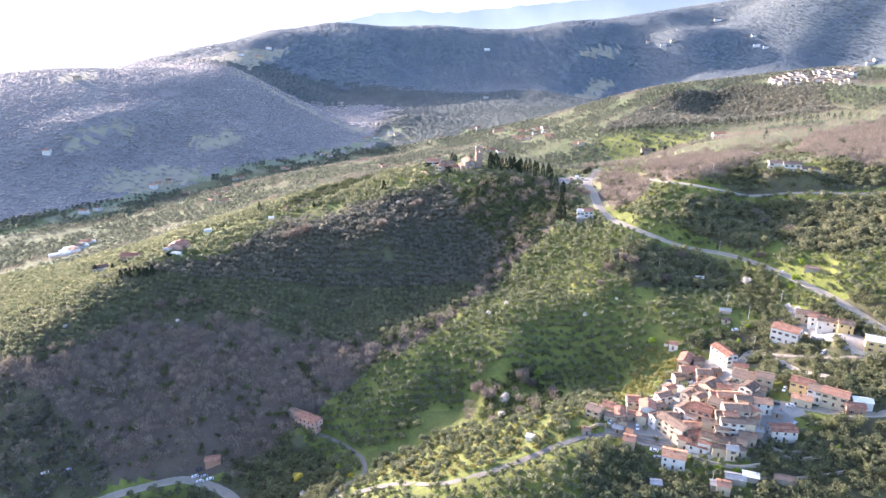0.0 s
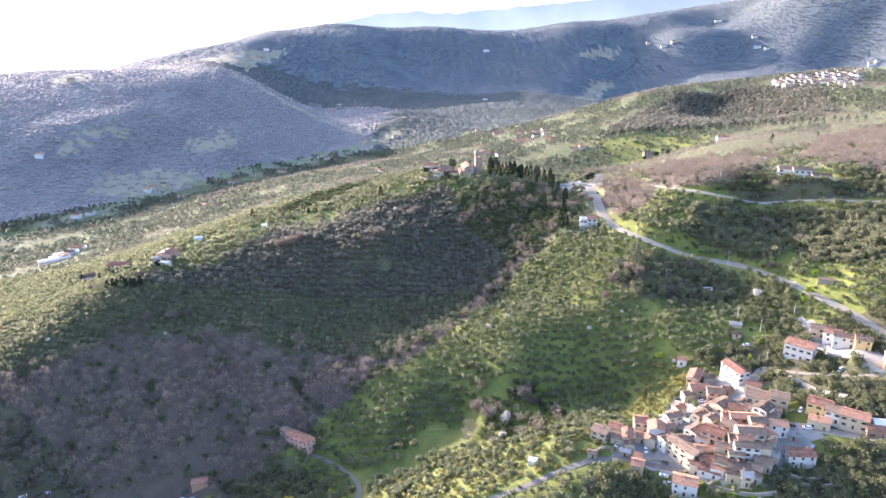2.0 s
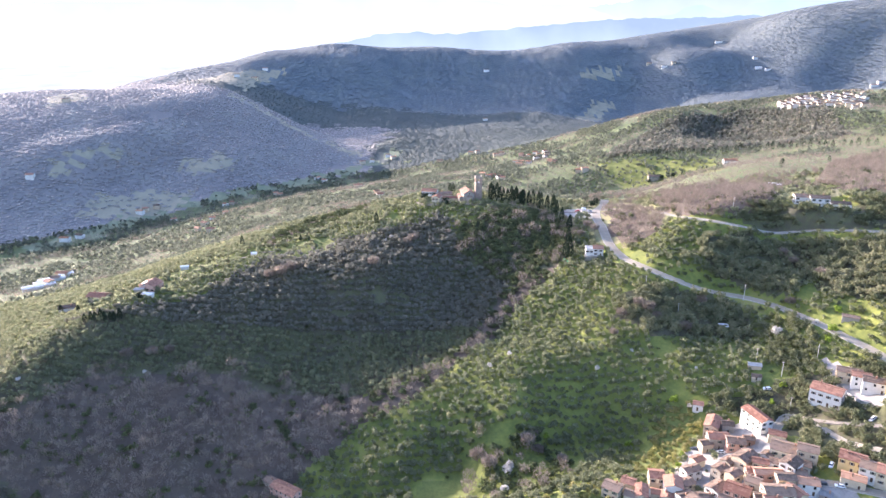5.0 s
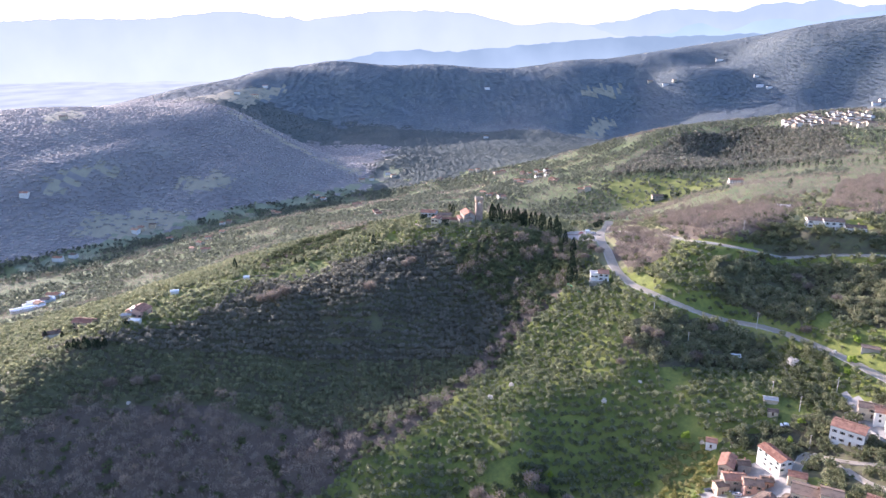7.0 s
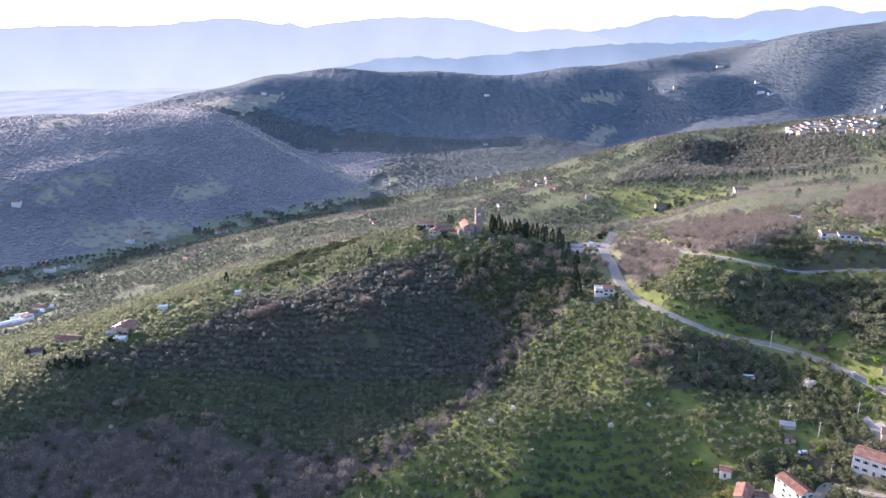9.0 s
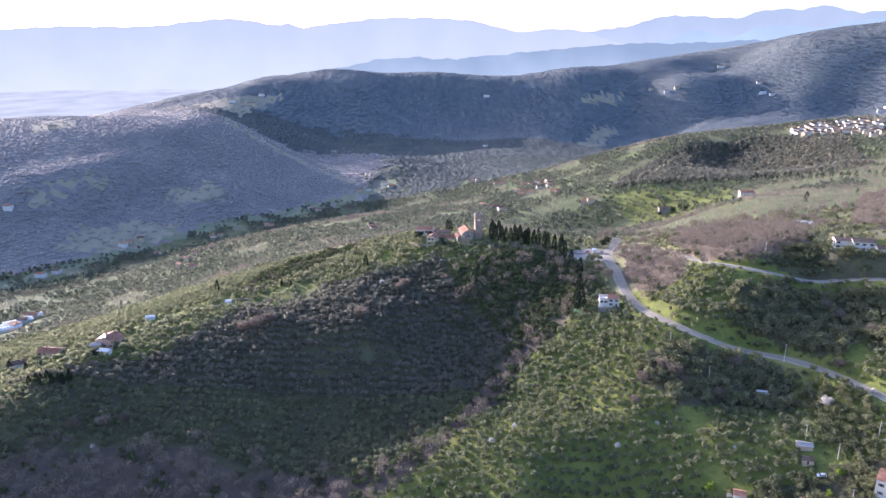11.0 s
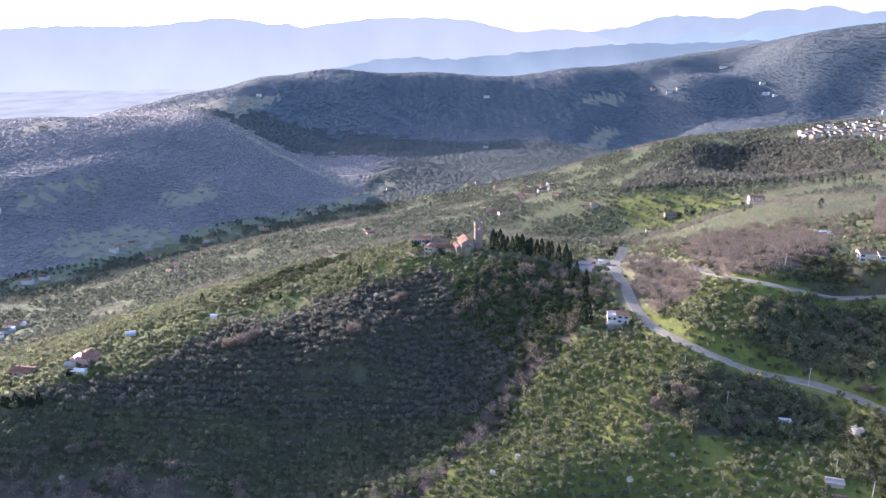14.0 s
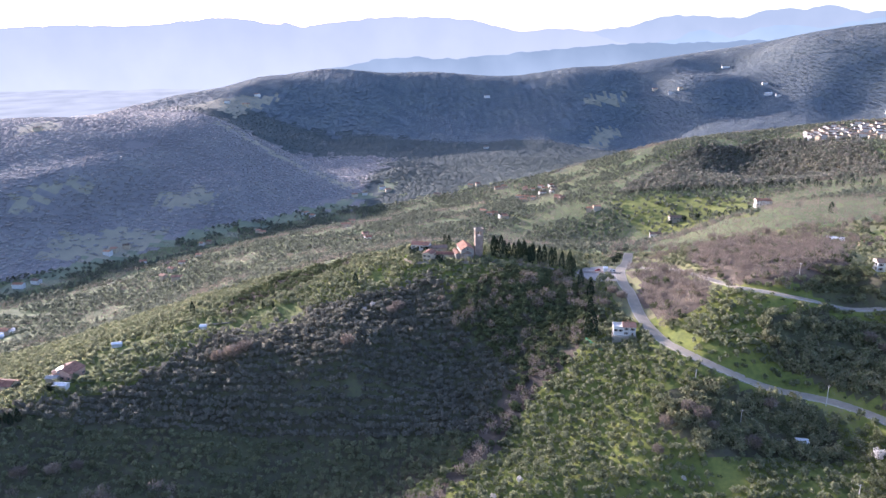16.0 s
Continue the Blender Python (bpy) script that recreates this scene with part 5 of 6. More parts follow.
def bell_tower(x, y, turn):
    top = new("bell_tower")
    z = float(ground_at(np.array([x]), np.array([y]))[0])
    top.matrix_world = pose(x, y, z, 0, 0, turn)
    tagged(top, "square brick and stone bell tower with arched openings", "bell tower")
    h, r = 22.0, 2.9
    stone_box("shaft", top, -r, r, -r, r, -5, h - 6.2, BELL_BRICK)
    stone_box("string_course", top, -r - 0.15, r + 0.15, -r - 0.15, r + 0.15, h - 6.2, h - 5.8, CHURCH_STONE)
    for sx in (-1, 1):
        for sy in (-1, 1):
            stone_box("pier", top, *sorted((sx * r, sx * (r - 1.7))), *sorted((sy * r, sy * (r - 1.7))), h - 5.8, h - 1.9, BELL_BRICK)
    for a in range(4):
        bm = bmesh.new()
        arc = [(-1.2 + 2.4 * k / 8, h - 2.9 + 1.0 * math.sin(math.pi * k / 8)) for k in range(9)]
        front = [bm.verts.new((px, -r, pz)) for px, pz in arc] + [bm.verts.new((1.2, -r, h - 1.9)), bm.verts.new((-1.2, -r, h - 1.9))]
        back = [bm.verts.new((v.co.x, -r + 0.7, v.co.z)) for v in front]
        bm.faces.new(front)
        bm.faces.new(back[::-1])
        for k in range(8):
            bm.faces.new((front[k], front[k + 1], back[k + 1], back[k]))
        part("arch", bm, BELL_BRICK, top, "", pose(0, 0, 0, 0, 0, 90 * a))
    stone_box("belfry_floor", top, -r + 0.1, r - 0.1, -r + 0.1, r - 0.1, h - 5.8, h - 5.6, CONCRETE)
    stone_box("parapet_slab", top, -r - 0.3, r + 0.3, -r - 0.3, r + 0.3, h - 1.9, h - 1.2, CHURCH_STONE)
    for sx, sy, lx, ly in ((-1, 0, 0.35, r), (1, 0, 0.35, r), (0, -1, r, 0.35), (0, 1, r, 0.35)):
        cx_, cy_ = sx * (r - 0.1), sy * (r - 0.1)
        stone_box("parapet", top, cx_ - lx, cx_ + lx, cy_ - ly, cy_ + ly, h - 1.2, h, CHURCH_STONE)
    bm = bmesh.new()
    prof = [(0.02, 1.2), (0.25, 1.1), (0.35, 0.7), (0.45, 0.3), (0.65, 0.0)]
    for k in range(len(prof) - 1):
        for s in range(10):
            a, b = 2 * math.pi * s / 10, 2 * math.pi * (s + 1) / 10
            bm.faces.new([bm.verts.new((q[0] * math.cos(t), q[0] * math.sin(t), h - 4.6 + q[1])) for q, t in ((prof[k + 1], a), (prof[k + 1], b), (prof[k], b), (prof[k], a))])
    part("bell", bm, material("dark_bronze", [(0.07, 0.05, 0.03), (0.13, 0.10, 0.06)], 2, 0.45, 0, None, 6, 0.9), top, "dark bronze bell")
    BUILT.append((x, y, 5))
    return top


church(24, 665, 100)
bell_tower(34, 668, 8)
CH = "buildings beside the church"
house(8, 668, -4, 15, 6, 4.5, "tan", "red", "long low stone annexe with red tiled roof", group=CH)
house(-3, 664, 70, 10, 7, 6.5, "cream", "red", "cream house with red tiled roof beside the church", group=CH)
house(-10, 694, -12, 14, 9, 6.5, "white", "red", "white two-storey parsonage with red tiled roof", group=CH)
house(4, 690, 10, 12, 8, 5, "tan", "brown", "tan outbuilding with brown tiled roof", group=CH)

# ---- the white house below the bend ----
white = house(118, 548, -8, 7.5, 8, 5.6, "white", "red", "white house with red roof on a stone terrace beside the road", group="scattered farmhouses", shutter="brown")
part("terrace_wing", gable_walls(5.5, 7, 4.6, 0.02, -5), WALLS["white"], white, "white flat-topped wing", pose(-6.3, 0, 0))
bm = bmesh.new()
for a in ((-2.8, 2.8, -3.6, -3.4), (-2.8, 2.8, 3.4, 3.6), (-2.9, -2.7, -3.6, 3.6)):
    box(bm, *a, 4.6, 5.5)
part("parapet", bm, WALLS["white"], white, "", pose(-6.3, 0, 0))
for u_ in (-7.8, -5.0):
    window(white, pose(u_, -3.52, 3.0), "brown")
bm = bmesh.new()
box(bm, -9.6, 4.2, -5.6, 4.5, -8, 0.02)
part("stone_base", bm, WALLS["stone"], white, "rubble stone retaining base")
white.location.z += 2.6

house(127, 652, -10, 3, 3, 3.2, "white", "pale", "small white wayside shrine beside the car park", "shrine", openings=False, chimney=False, group="buildings beside the church")

# ---- walls that hold the terraces, rails and poles ----
def dry_wall(points, high, thick, label, mat, name="retaining_wall"):
    line = along(points, 2.5)
    z = smoothed(ground_at(line[:, 0], line[:, 1]), 3)
    d = np.gradient(line, axis=0)
    side = np.column_stack([-d[:, 1], d[:, 0]]) / np.linalg.norm(d, axis=1)[:, None]
    rng = np.random.RandomState(int(abs(line[0, 0] * 10)))
    lift = rng.uniform(-0.08, 0.08, len(line))
    rows = [np.column_stack([line + side * o, z + q + (lift if q > 0 else 0)]) for o, q in ((-thick / 2, -1.5), (-thick / 2 * 0.8, high), (thick / 2 * 0.8, high), (thick / 2, -1.5))]
    k = len(line)
    f = [(r * k + i, r * k + i + 1, (r + 1) * k + i + 1, (r + 1) * k + i) for r in range(3) for i in range(k - 1)] + [(0, k, 2 * k, 3 * k), (k - 1, 4 * k - 1, 3 * k - 1, 2 * k - 1)]
    return tagged(new(name, mesh_of(name, np.vstack(rows), f, [mat])), label, "wall")


dry_wall([(12, 652), (30, 648), (48, 652), (60, 650)], 1.6, 0.8, "low stone terrace wall in front of the church", CHURCH_STONE)
dry_wall([(-22, 668), (-14, 656), (-2, 654)], 2.0, 0.8, "sunlit stone garden wall beside the church", CHURCH_STONE)
dry_wall([(211, 392), (216, 370), (224, 350), (236, 335)], 1.4, 0.5, "pale rendered yard wall below the roadside houses", CONCRETE)
dry_wall([(196, 388), (206, 384), (214, 380)], 1.2, 0.5, "low rubble wall round the villa garden", WALLS["stone"])
dry_wall([(156, 292), (163, 287), (172, 287), (178, 290)], 2.0, 0.7, "rubble wall holding the yard of the white house", WALLS["stone"])
dry_wall([(-206, 560), (-190, 574), (-168, 591), (-150, 602), (-136, 606)], 1.0, 0.6, "long low stone wall along the sunlit crest terraces", WALLS["stone"])
dry_wall([(72, 312), (82, 317), (90, 315), (97, 311)], 1.8, 0.6, "stone wall under the end of the village", WALLS["stone"])
dry_wall([(124, 290), (132, 284), (140, 281), (150, 280)], 1.8, 0.7, "stone wall below the village houses", WALLS["stone"])
dry_wall([(96, 312), (108, 309), (120, 304), (130, 299)], 1.2, 0.5, "stone wall along the village lane", WALLS["stone"])
dry_wall([(150, 288), (165, 284), (180, 282)], 1.5, 0.7, "rubble terrace wall below the village", WALLS["stone"])
dry_wall([(140, 276), (160, 272), (185, 272)], 1.3, 0.7, "rubble terrace wall among garden plots", WALLS["stone"])


NET = material("green_netting", [(0.10, 0.30, 0.14), (0.16, 0.42, 0.22)], 1.5, 0.7)
dry_wall([(94, 553), (97, 545), (101, 538)], 0.7, 1.2, "rolled green netting laid along the grove edge", NET, "netting_roll")


def guard_rail(points, gap_m=4.0):
    line = along(points, gap_m)
    z = smoothed(ground_at(line[:, 0], line[:, 1]), 3) + 0.2
    top = tagged(new("guard_rail"), "galvanised steel guard rail along the upper road", "guard rail")
    top.location = (*line[0], z[0])
    bm = bmesh.new()
    box(bm, -0.06, 0.06, -0.06, 0.06, -0.5, 0.75)
    post = finish("post", bm, [METAL])
    o = np.array([*line[0], z[0]])
    pts = np.column_stack([line, z]) - o
    for p in pts:
        part("post", post, None, top, "", Matrix.Translation(p))
    rows = [pts + np.array([0, -0.08, q]) for q in (0.45, 0.55, 0.68, 0.78)]
    rows[1][:, 1] -= 0.07
    rows[2][:, 1] -= 0.07
    k = len(pts)
    f = [(r * k + i, r * k + i + 1, (r + 1) * k + i + 1, (r + 1) * k + i) for r in range(3) for i in range(k - 1)]
    part("rail", mesh_of("rail", np.vstack(rows), f, [METAL]), None, top)
    return top


guard_rail([(181, 553), (203, 532), (230, 527), (254, 520), (291, 503), (330, 485)])


def utility_pole(x, y, h, arms=True):
    z = float(ground_at(np.array([x]), np.array([y]))[0])
    top = tagged(new("utility_pole"), "grey concrete utility pole with crossarm among olive trees", "pole", "utility poles on the slope")
    top.location = (x, y, z)
    v, f = tube([(0, 0, -1), (0, 0, h * 0.5), (0, 0, h)], (0.22, 0.18, 0.13), 8)
    part("shaft", mesh_of("shaft", v, f, [CONCRETE]), None, top)
    if arms:
        bm = bmesh.new()
        box(bm, -0.9, 0.9, -0.07, 0.07, h - 0.5, h - 0.35)
        part("crossarm", bm, METAL, top)
        for u in (-0.8, 0.0, 0.8):
            v, f = tube([(u, 0, h - 0.35), (u, 0, h - 0.2), (u, 0, h - 0.1)], (0.06, 0.09, 0.04), 6)
            part("insulator", mesh_of("insulator", v, f, [WALLS["brick"]]), None, top)
    return Vector((x, y, z + h - 0.1))


CABLE = material("dark_cable", [(0.10, 0.10, 0.10), (0.16, 0.16, 0.16)], 1.0, 0.8)


def wire(a, b, sag):
    cu = bpy.data.curves.new("power_cable", "CURVE")
    cu.dimensions, cu.bevel_depth, cu.bevel_resolution = "3D", 0.022, 1
    s = cu.splines.new("POLY")
    s.points.add(16)
    for k in range(17):
        t = k / 16
        p = a.lerp(b, t)
        s.points[k].co = (p.x, p.y, p.z - sag * 4 * t * (1 - t), 1)
    cu.materials.append(CABLE)
    tagged(new("power_cable", cu), "thin power cable sagging between poles", "cable", "power cables")


pylon = utility_pole(197, 472, 11)
pole_a = utility_pole(154, 468, 8)
pole_b = utility_pole(139, 492, 8)
pole_c = utility_pole(192, 402, 9)
pole_d = utility_pole(215, 410, 9, False)
pole_e = utility_pole(187, 379, 8)
pole_f = utility_pole(184, 417, 8)
pole_g = utility_pole(215, 548, 10)
pole_h = utility_pole(205, 274, 9)
pole_i = utility_pole(126, 274, 9)
wire(pylon, pole_c, 2.5)
wire(pylon + Vector((0.6, 0, 0)), pole_c + Vector((0.6, 0, 0)), 2.8)
wire(pole_c, pole_e, 0.8)
wire(pole_b, pole_a, 1.0)
wire(pole_a, pole_f, 1.8)
wire(pole_f, pole_c, 0.6)
wire(pylon, pole_g, 2.0)

# ---- parked cars ----
TYRE = material("black_tyre", [(0.012, 0.012, 0.012), (0.025, 0.025, 0.025)], 3, 0.8)


def car(colour, name, words):
    paint = material(name, [colour, tuple(c * 1.15 for c in colour)], 0.8, 0.3)
    paint.node_tree.nodes["Principled BSDF"].inputs["Specular IOR Level"].default_value = 0.5
    top = tagged(new("car"), f"{words} parked hatchback with dark windows", "car", "parked cars")
    bm = bmesh.new()
    side = [(-2.05, 0.35), (-2.1, 0.7), (-1.95, 0.95), (-0.9, 1.02), (1.55, 1.0), (2.05, 0.9), (2.1, 0.4)]
    for s in (-1, 1):
        row = [bm.verts.new((px, s * (0.86 if 0.4 < pz < 0.97 else 0.8), pz)) for px, pz in side]
        bm.faces.new(row if s < 0 else row[::-1])
    v = bm.verts[:]
    n = len(side)
    for k in range(n):
        bm.faces.new((v[k], v[(k + 1) % n], v[n + (k + 1) % n], v[n + k]))
    part("body", bm, paint, top)
    bm = bmesh.new()
    lo = [(-1.0, 1.0), (1.7, 0.98)]
    hi = [(-0.45, 1.46), (1.35, 1.44)]
    a = [bm.verts.new((p[0], s * 0.78, p[1])) for s in (-1, 1) for p in lo]
    b = [bm.verts.new((p[0], s * 0.62, p[1])) for s in (-1, 1) for p in hi]
    for f in ((a[0], a[1], b[1], b[0]), (a[3], a[2], b[2], b[3]), (a[1], a[3], b[3], b[1]), (a[2], a[0], b[0], b[2])):
        bm.faces.new(f)
    part("window_band", bm, GLASS, top, "dark window band")
    bm = bmesh.new()
    box(bm, -0.5, 1.4, -0.64, 0.64, 1.44, 1.5)
    part("roof_panel", bm, paint, top)
    v, f = tube([(0, 0, -0.1), (0, 0, 0.1)], (0.32, 0.32), 12)
    f = f.tolist() + [list(range(12))[::-1], list(range(12, 24))]
    wheel = mesh_of("wheel", v.tolist(), f, [TYRE])
    v2, f2 = tube([(0, 0, -0.11), (0, 0, 0.11)], (0.18, 0.18), 10)
    rim = mesh_of("rim", v2.tolist(), f2.tolist() + [list(range(10))[::-1], list(range(10, 20))], [METAL])
    for ux in (-1.3, 1.3):
        for s in (-1, 1):
            w = part("wheel", wheel, None, top, "", pose(ux, s * 0.78, 0.32, 90))
            part("rim", rim, None, w)
    for ux, nm, mt in ((-2.06, "headlight", FRAME), (2.06, "tail_light", ROOFS["red"])):
        for s in (-1, 1):
            bm = bmesh.new()
            box(bm, ux - 0.05, ux + 0.05, s * 0.6 - 0.16, s * 0.6 + 0.16, 0.68, 0.82)
            part(nm, bm, mt, top)
    return top


def stand(ob, x, y, turn):
    e = 1.3
    c, s = math.cos(radians(turn)), math.sin(radians(turn))
    g = ground_at(np.array([x, x + c * e, x - c * e, x - s, x + s]), np.array([y, y + s * e, y - s * e, y + c, y - c]))
    gap_here, level_here = road_gap(np.array([x]), np.array([y]))
    z = max(float(g[0]), float(level_here[0]) + 0.12 if gap_here[0] < 0.8 else -1e9)
    fwd, side_ = Vector((c * 2 * e, s * 2 * e, g[1] - g[2])).normalized(), Vector((-s * 2, c * 2, g[3] - g[4])).normalized()
    if gap_here[0] < 0.8:
        fwd, side_ = Vector((c, s, 0)), Vector((-s, c, 0))
    up = fwd.cross(side_).normalized()
    side_ = up.cross(fwd)
    return Matrix(((fwd.x, side_.x, up.x, x), (fwd.y, side_.y, up.y, y), (fwd.z, side_.z, up.z, z), (0, 0, 0, 1)))


CARS = [car((0.75, 0.75, 0.74), "white_paint", "white"), car((0.35, 0.36, 0.38), "silver_paint", "silver grey"), car((0.03, 0.035, 0.045), "dark_paint", "dark blue"), car((0.30, 0.03, 0.03), "red_paint", "dark red")]
PARKED = [(141, 361, -40, 1), (144, 358, -40, 0), (134, 366, -50, 2), (158, 362, -20, 0), (181, 326, 50, 0), (172, 316, -15, 2), (178, 313, -15, 0), (176, 303, 40, 1), (88, 320, 60, 0), (102, 317, 80, 0), (113, 313, -35, 1)]
PARKED += [(115, 311, -35, 2), (118, 308, -35, 0), (121, 305, -35, 1), (167, 370, 10, 2), (106, 300, -25, 0), (107, 296, -25, 1), (-146, 344, 10, 0), (-141, 345, 10, 1), (-137, 343, 10, 0), (-145, 348, 10, 2), (-142, 340, 10, 0)]
PARKED += [(-229, 337, 20, 0), (-217, 339, 20, 1), (182, 396, -10, 0), (214, 352, 20, 1), (236, 348, -27, 0), (132, 650, -20, 1)]
for k, (px_, py_, turn_, c_) in enumerate(PARKED):
    first = CARS[c_].get("set_down") is None
    m_ = stand(None, px_, py_, turn_)
    if first:
        CARS[c_].matrix_world = m_
        CARS[c_]["set_down"] = 1
    else:
        copy_thing(CARS[c_], m_)
    BUILT.append((px_, py_, 2.2))
for c_ in CARS[:]:
    if c_.get("set_down") is None:
        c_.matrix_world = stand(None, 122, 655, 30)

# ---- solar panels on the farmhouse roof ----
PANEL = material("dark_solar_glass", [(0.012, 0.015, 0.03), (0.03, 0.035, 0.06)], 1.2, 0.22)
# Tilted halfway between sun and camera so that a glint reaches the view.
m = Matrix.Translation((-221, 541, float(ground_at(np.array([-218.0]), np.array([545.0]))[0]) + 6.6)) @ Vector((-0.40, -0.22, 0.89)).to_track_quat("Z", "Y").to_matrix().to_4x4()
array = tagged(new("solar_array"), "dark glass solar panels on the farmhouse roof", "solar panels")
array.matrix_world = m
for k in range(2):
    for j in range(3):
        bm = bmesh.new()
        box(bm, -0.8, 0.8, -1.0, 1.0, 0, 0.05)
        part("panel", bm, PANEL, array, "", Matrix.Translation((j * 1.66 - 1.66, k * 2.06 - 1.03, 0)))
for u in (-1.6, 1.6):
    bm = bmesh.new()
    box(bm, u - 0.04, u + 0.04, -2.0, 2.0, -1.4, -0.005)
    part("mount", bm, METAL, array)

BUILT += [(124, 652, 13), (114, 640, 9)]          # the lay-by at the bend stays open

# ---- single trees ----
def tree(name, label, category, group, crown, crown_mat, trunk_h, trunk_r, seed):
    top = tagged(new(name), label, category, group)
    q = trunk_quads(trunk_h, trunk_r, seed)
    part("trunk", mesh_of("trunk", q, np.arange(len(q)).reshape(-1, 4), [BARK]), None, top)
    part("crown", mesh_of("crown", crown, np.arange(len(crown)).reshape(-1, 3), [crown_mat]), None, top)
    return top


def cypress_crown(seed, h, r, count=620):
    rng = np.random.RandomState(seed)
    z = h * (0.06 + 0.94 * rng.uniform(0, 1, count) ** 0.85)
    prof = r * np.sin(np.clip(z / h, 0, 1) ** 0.9 * math.pi * 0.93 + 0.2) ** 0.6 * (1 - 0.4 * (z / h) ** 4)
    a = rng.uniform(0, 2 * np.pi, count)
    rr = prof * rng.uniform(0.75, 1.1, count)
    p = np.column_stack([rr * np.cos(a), rr * np.sin(a), z])
    v = leaves(rng, p, 0.42 * rng.uniform(0.6, 1.2, count))
    v = v.reshape(-1, 3, 3)
    c = v.mean(1, keepdims=True)
    v = c + (v - c) * np.array([0.8, 0.8, 1.7])
    return v.reshape(-1, 3)


def place(first, spots, scale=(0.85, 1.15), seed=1):
    rng = np.random.RandomState(seed)
    for k, spot in enumerate(spots):
        x, y = spot[:2]
        s = spot[2] if len(spot) > 2 else rng.uniform(*scale)
        m = pose(x, y, float(ground_at(np.array([x]), np.array([y]))[0]), 0, 0, rng.uniform(0, 360))
        if k == 0:
            first.scale = (s, s, s)
            first.location, first.rotation_euler = m.translation, m.to_euler()
            BUILT.append((x, y, 1.5))
            continue
        ob = copy_thing(first, m)
        ob.scale = (s, s, s)
        BUILT.append((x, y, 1.5))


tall_cypress = tree("cypress", "tall dark green columnar cypress near the church", "cypress", "cypresses of the church hill", cypress_crown(1, 16, 2.2, 820), CYPRESS, 2, 0.25, 1)
place(tall_cypress, [(45, 667), (48, 669), (51, 667), (54, 671), (57, 668), (61, 670), (64, 666), (68, 665), (72, 662), (75, 665), (79, 660), (83, 662), (87, 654), (90, 658), (94, 648), (98, 640), (97, 630), (101, 612), (46, 671), (69, 668), (73, 658), (100, 634)], (0.8, 1.15), 3)
place(tree("cypress", "tall dark green columnar cypress on the hillside", "cypress", "cypresses of the church hill", cypress_crown(2, 14, 2.4, 760), CYPRESS, 2, 0.25, 2), [(97, 550, 1.3), (101, 577, 0.9), (105, 598, 0.95), (95, 553, 1.1), (9, 700, 0.9), (12, 701, 0.85), (-56, 640, 0.85), (-171, 627, 0.75), (72, 668, 0.8), (66, 672, 0.9)], (0.9, 1.1), 4)
place(tree("cypress", "dark green cypress in a row below the farmhouse", "cypress", "cypresses at the farmhouses", cypress_crown(5, 9, 1.8, 520), CYPRESS, 1.5, 0.2, 3), [(-245, 495), (-241, 496), (-237, 494), (-234, 496), (-231, 495), (-228, 497), (-225, 496), (-222, 498), (-268, 530), (-296, 556), (-120, 625, 0.6), (-112, 622, 0.5)], (0.7, 1.0), 5)
RIDGE_ROW = [(x + 1.5 * math.sin(x * 1.7), y + 2.0 * math.cos(x * 2.3)) for x, y in along([(272, 1092), (302, 1079), (338, 1062), (373, 1050), (402, 1026), (428, 1030), (452, 988), (478, 955), (504, 927), (530, 900)], 8.0)]
place(tree("cypress", "dark cypress in the long row below the village ridge", "cypress", "cypress row below the ridge", cypress_crown(7, 11, 2.6, 260), CYPRESS, 1.5, 0.2, 5), RIDGE_ROW + [(327, 951), (332, 946), (337, 940), (341, 938), (321, 965), (363, 787), (366, 792), (420, 800)], (0.6, 1.1), 11)
rng0 = np.random.RandomState(8)
place(tree("conifer", "broad dark evergreen conifer beside the church", "conifer", "", lobed_crown(rng0, 3.2, 8, 1.5, 12, 700, 0.55), CYPRESS, 4, 0.35, 4), [(5, 650, 0.9), (-16, 670, 0.9), (-13, 680, 0.8), (140, 678, 0.8), (-218, 524, 0.7), (-252, 520, 0.6), (-6, 686, 0.7), (300, 988, 0.9), (307, 984, 1.0), (284, 990, 0.7), (312, 976, 0.8), (352, 930, 0.9), (146, 690, 0.8)], (0.8, 1.0), 6)
place(tree("blossoming_tree", "fruit tree covered in pale blossom on the green slope", "blossoming tree", "blossoming trees", np.vstack([lobed_crown(rng0, 2.6, 4.2, 1.2, 9, 500, 0.34), bare_arrays(5, 80, 2.0, 5)]), BLOSSOM, 2.4, 0.16, 6), [(204, 437, 1.25), (95, 430, 0.8), (36, 366, 1.2), (33, 349, 1.0), (44, 450, 0.7), (31, 441, 0.7), (38, 371, 0.9), (-41, 612, 0.8), (-46, 609, 0.7), (118, 440, 0.5), (226, 436, 0.6), (-77, 316, 0.8), (150, 418, 0.4), (-190, 455, 0.6), (-262, 440, 0.6), (140, 396, 0.6)], (0.6, 1.0), 7)
place(tree("leafless_tree", "leafless tree with a haze of reddish brown twigs", "leafless tree", "leafless trees on the slopes", bare_arrays(7, 620, 3.2, 7.0), TWIGS, 4.5, 0.2, 7), [(155, 455), (135, 469, 1.2), (171, 475), (139, 464), (-51, 558, 1.2), (-23, 606, 1.15), (130, 475), (118, 470), (110, 455, 0.8), (236, 508, 1.1), (240, 500), (-115, 560, 1.3), (-122, 556, 1.4), (-130, 553, 1.2), (-190, 470, 1.1), (-205, 466), (-180, 474), (21, 380, 1.2), (27, 372, 1.2), (49, 385, 1.2), (54, 380), (66, 372), (222, 462, 0.9), (-27, 602), (248, 478, 1.0), (120, 600, 1.0), (124, 590, 1.0), (112, 585, 0.9)], (0.8, 1.1), 8)
